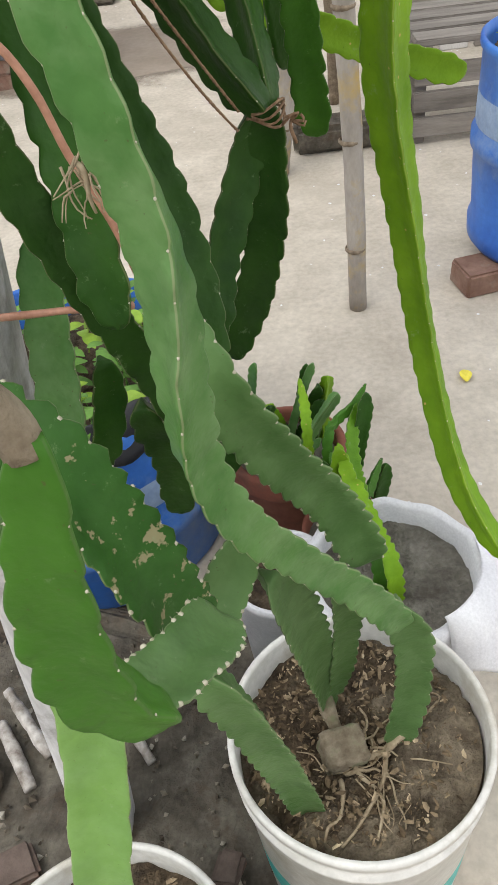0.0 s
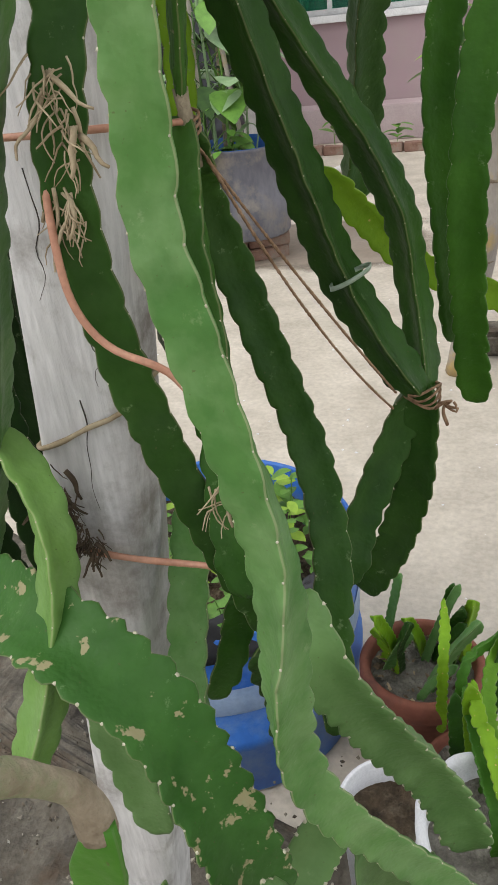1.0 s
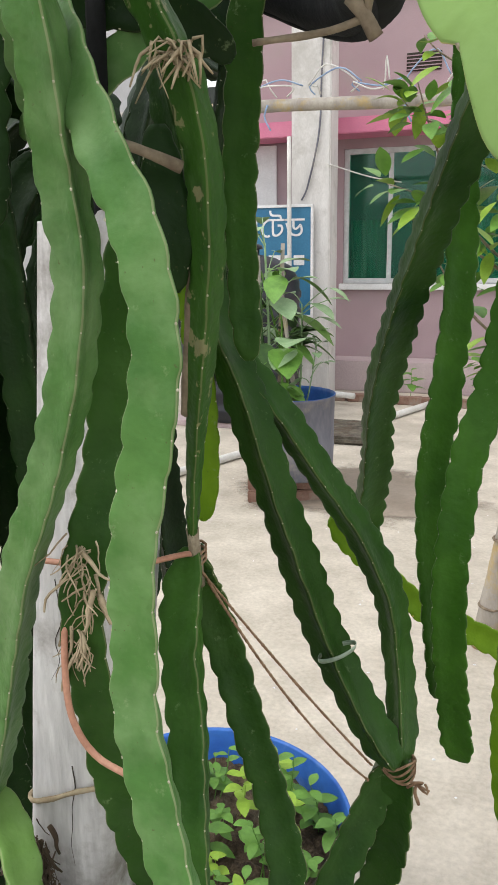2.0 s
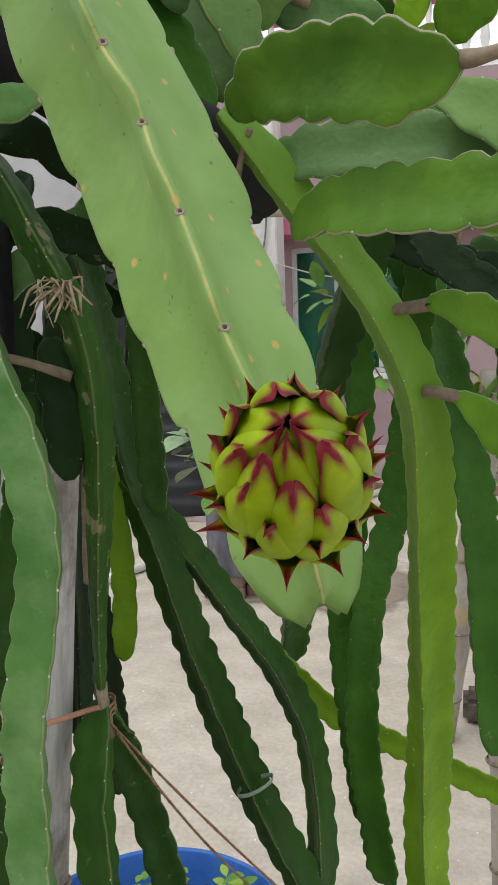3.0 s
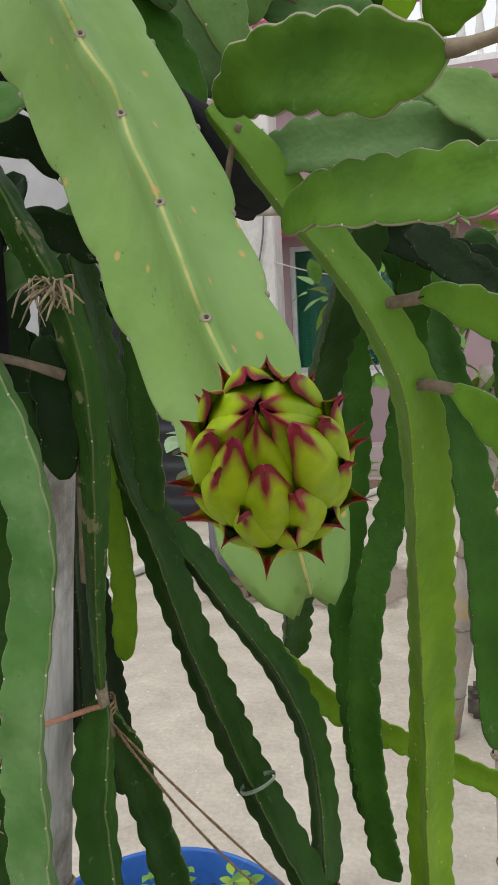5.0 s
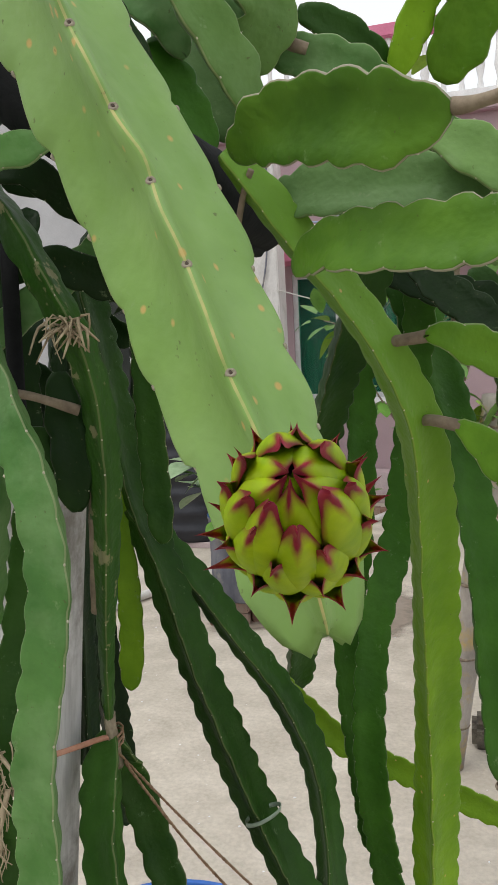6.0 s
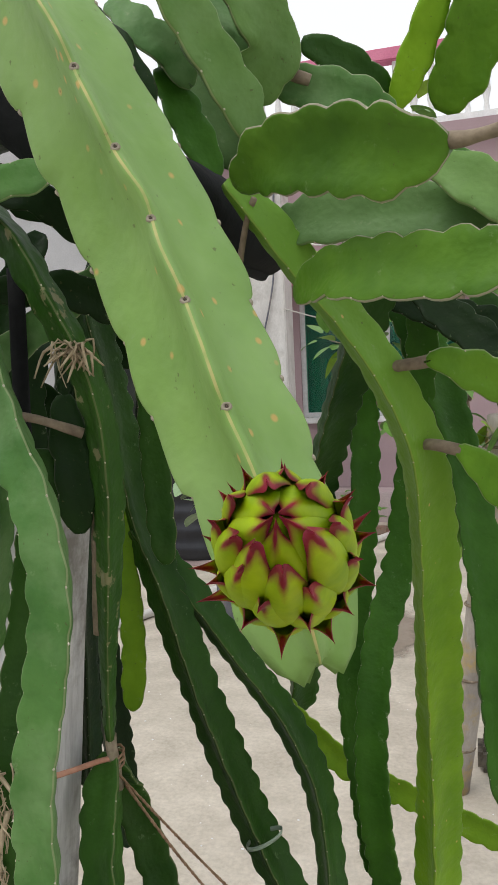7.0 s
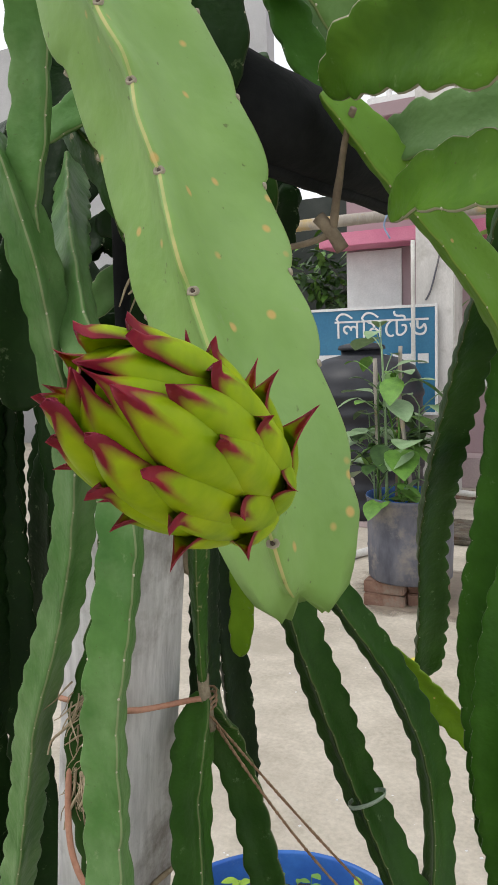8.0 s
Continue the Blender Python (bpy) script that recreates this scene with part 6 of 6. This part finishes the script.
cushion = lathe([(0.0006, 0.0), (0.0016, -0.0004), (0.0019, 0.0002), (0.0016, 0.0011), (0.0010, 0.0012), (0.0006, 0.0006), (0.0, 0.0005)], 12, 0.12, 4)
pit = lathe([(0.0008, 0.0004), (0.0007, 0.0010), (0.0, 0.0011)], 8, 0.2, 5)
for k, (p, out, t) in enumerate(bud_stem_spots):
    m = Matrix.Translation(p) @ out.to_track_quat("Z", "Y").to_matrix().to_4x4()
    for name, me, mat in (("areole", cushion, M_AREOLE_OLD), ("areole_spine_base", pit, M_SPINE)):
        ob = part(name, me, mat, bud_stem)
        ob.matrix_basis = m @ Matrix.Scale(0.72, 4)

part("woody_joint", tube([(0.1924, 0.2363, 1.4466), (0.1924, 0.2374, 1.4433), (0.1923, 0.2404, 1.4395)], 0.0022, 9, 0.002, 0.5, 77), M_CORK, plant, "grey-brown woody joint")

bud = new("flower_bud")
bud.parent = plant
bud["label"] = "plump flower bud of yellow-green scales tipped crimson"
base_pt, apex = Vector((0.1922, 0.2110, 1.4688)), Vector((0.2053, 0.1496, 1.4950))
axis = (apex - base_pt).normalized()
BL = (apex - base_pt).length
bud.matrix_basis = Matrix.Translation(base_pt) @ axis.to_track_quat("Z", "Y").to_matrix().to_4x4()


def bud_r(t):
    """The bud's radius along its axis, from foot to apex."""
    return 0.0118 * max(0.003, 1.0 - abs((t - 0.36) / (0.52 if t < 0.36 else 0.65)) ** 2.2) ** (0.60 if t < 0.36 else 0.68)


part("core", lathe([(0.0, 0.0)] + [(bud_r(k / 20) * (0.92 - 0.3 * (k / 20) ** 3), 0.90 * BL * k / 20) for k in range(21)] + [(0, 0.90 * BL)], 28), M_BRACT, bud)


def bract(t0, length, ang, half, flare, seed, lift=0.0013, hug=0.82, bulge=1.0, shut=0.0, red=1.0):
    """One fleshy scale: it hugs the bud, then leaves it along its own slope and curls its spiny tip outward."""
    rnd = random.Random(seed)
    nu, nv = 11, 20
    lean = rnd.uniform(-0.14, 0.14)
    te = min(0.985, t0 + length * hug)
    slope = Vector(((bud_r(te + 0.01) - bud_r(te - 0.02)) / (0.03 * BL), 1.0)).normalized()
    outer, inner, rim = [], [], []
    for j in range(nv + 1):
        v = j / nv
        far = max(0.0, (v - hug) / (1 - hug))
        t = t0 + (te - t0) * min(1.0, v / hug)
        go = far * (1 - hug) * length * BL
        r = bud_r(t) - 0.0012 * (1 - v) ** 3 + 0.0002 + lift * min(1.0, v / hug) ** 1.3 + slope.x * (1 - 0.5 * far) * go + flare * far**1.5 * 0.0042
        r *= 1 - shut * v**4
        z = BL * t + slope.y * go
        x = max(0.0, (v - 0.42) / 0.58)
        w = half * (0.72 + 0.28 * math.sin(math.pi * 0.5 * min(1.0, v / 0.42))) * max(0.006, max(0.0, 1 - x**1.8) * (1 - 0.45 * x**3))
        for i in range(nu):
            u_ = -1 + 2 * i / (nu - 1)
            q = max(0.0006, r + bulge * (0.0024 * (1 - u_ * u_) * (1 - v) ** 0.45 - 0.0007 * abs(u_) ** 3) + 0.0005 * math.exp(-((u_ * 3.5) ** 2)) * x)
            a = ang + lean * v * v + u_ * w / max(r, 0.0050)
            outer.append((q * math.cos(a), q * math.sin(a), z))
            q -= 0.0012 * (1 - 0.75 * abs(u_)) * (1 - 0.8 * v)
            inner.append((q * math.cos(a), q * math.sin(a), z))
            tip = max(0.0, (v - 0.74) / 0.26)
            keel = 0.66 * math.exp(-((u_ * (2.6 + 1.2 * v)) ** 2)) * max(0.0, (v - 0.46) / 0.54) ** 0.7
            edge = 0.74 * abs(u_) ** 4.5 * min(1.0, 0.10 + 1.2 * v)
            rim.append(min(1.0, 0.95 * tip**1.2 + red * (edge * (1 - 0.3 * tip) + keel)))
    n = len(outer)
    verts, faces = outer + inner, []
    for j in range(nv):
        for i in range(nu - 1):
            a = j * nu + i
            faces += [(a, a + 1, a + nu + 1, a + nu), (n + a + nu, n + a + nu + 1, n + a + 1, n + a)]
        a, b = j * nu, j * nu + nu - 1
        faces += [(a + nu, n + a + nu, n + a, a), (b, n + b, n + b + nu, b + nu)]
    for i in range(nu - 1):
        faces += [(i + 1, i, n + i, n + i + 1), (nv * nu + i, nv * nu + i + 1, n + nv * nu + i + 1, n + nv * nu + i)]
    me = mesh_from("bract", verts, faces)
    at = me.attributes.new("rim", "FLOAT", "POINT")
    at.data.foreach_set("value", rim + [0.9 * e for e in rim])
    return part("bract", me, M_BRACT, bud)


rnd = random.Random(5)
for k in range(34):
    t = k / 33
    t0 = -0.13 + 0.64 * t**0.95
    length = (0.37 + 0.15 * min(1.0, t * 1.6)) * rnd.uniform(0.95, 1.05)
    bract(t0, min(length, 1.0 - t0), k * radians(137.5) + 0.4 + rnd.uniform(-0.10, 0.10), (0.0061 - 0.0010 * t) * rnd.uniform(0.92, 1.10), max(0.22, 1.45 - 1.5 * t) * rnd.uniform(0.75, 1.25), 600 + k, 0.0020 - 0.0008 * t, 0.78 + 0.10 * t, red=1.0 - 0.1 * t)
for k in range(5):
    bract(0.50, 0.51, k * radians(72) + 0.9, 0.0070, 0.02, 700 + k, 0.0003, 0.96, 0.7, 0.93, 0.7)
part("bud_stalk", tube([(0, 0, -0.012), (0, 0, -0.004), (0, 0, 0.003)], 0.006, 12, 0.003, 0.1, 3), M_LIME, bud)

# ---- strings and ties ----
def twine(a, b, sag, r, label, seed):
    """A twisted two-ply string."""
    A, B = Vector(a), Vector(b)
    n = max(12, int((B - A).length / 0.004))
    ms = []
    d = (B - A).normalized()
    x = d.cross(Vector((0, 0, 1))).normalized()
    y = d.cross(x)
    for ply in range(2):
        pts = []
        for i in range(n + 1):
            t = i / n
            w = t * (B - A).length / 0.011 * 6.28 + ply * math.pi
            pts.append(tuple(A.lerp(B, t) - Vector((0, 0, 1)) * sag * 4 * t * (1 - t) + (x * math.cos(w) + y * math.sin(w)) * r * 0.7))
        ms.append(tube(pts, r, 5, 0.004, 0.25, seed + ply))
    return tagged(part("twine", joined(ms), M_TWINE), label, "string", "strings on the cactus")


twine((-0.036, 0.542, 1.226), (0.072, 0.674, 0.990), 0.004, 0.0009, "brown twisted twine stretched to the tied stems", 1)
twine((-0.028, 0.546, 1.212), (0.070, 0.670, 0.977), 0.016, 0.0009, "brown twisted twine stretched to the tied stems", 3)
loops = []
for k in range(4):
    c = Vector((0.093, 0.695, 0.976 + k * 0.004))
    loops.append(tube([tuple(c + Vector((math.cos(w) * 0.015, math.sin(w) * 0.018, 0.004 * math.sin(w * 2 + k)))) for w in [q * 6.283 / 14 for q in range(15)]], 0.0012, 6, 0.005, 0.3, k))
for k in range(5):
    w = k * 1.9
    loops.append(tube([(0.112, 0.676, 0.978), (0.116 + 0.006 * math.cos(w), 0.670, 0.979 + 0.007 * math.sin(w)), (0.114 + 0.010 * math.cos(w + 1), 0.671, 0.974 + 0.012 * math.sin(w + 1))], 0.0013, 6, 0.004, 0.4, 20 + k))
tagged(part("twine_knot", joined(loops), M_TWINE), "knotted brown twine holding the stems together", "string", "strings on the cactus")
loops = [tube([tuple(Vector((-0.037, 0.55, 1.226 + 0.004 * k)) + Vector((math.cos(w) * 0.0066, math.sin(w) * 0.0066, 0.003 * math.sin(w)))) for w in [q * 6.283 / 12 for q in range(13)]], 0.0010, 6, 0.005, 0.3, 40 + k) for k in range(3)]
tagged(part("twine_knot", joined(loops), M_TWINE), "brown twine wound round the hanging stems", "string", "strings on the cactus")
band, turn = [], 24
for q in range(turn):
    w = q * 2 * math.pi / turn
    for s_, dz in ((1.0, -0.0022), (1.03, 0.0022), (1.07, 0.0022), (1.04, -0.0022)):
        band.append((0.034 + math.cos(w) * 0.0165 * s_, 0.697 + math.sin(w) * 0.0135 * s_, 1.084 + 0.009 * math.cos(w) + dz))
tagged(part("plastic_tie", mesh_from("plastic_tie", band, [(4 * q + k, 4 * q + (k + 1) % 4, 4 * ((q + 1) % turn) + (k + 1) % 4, 4 * ((q + 1) % turn) + k) for q in range(turn) for k in range(4)]), M_STRAP), "pale plastic tie wound round a stem", "tie")
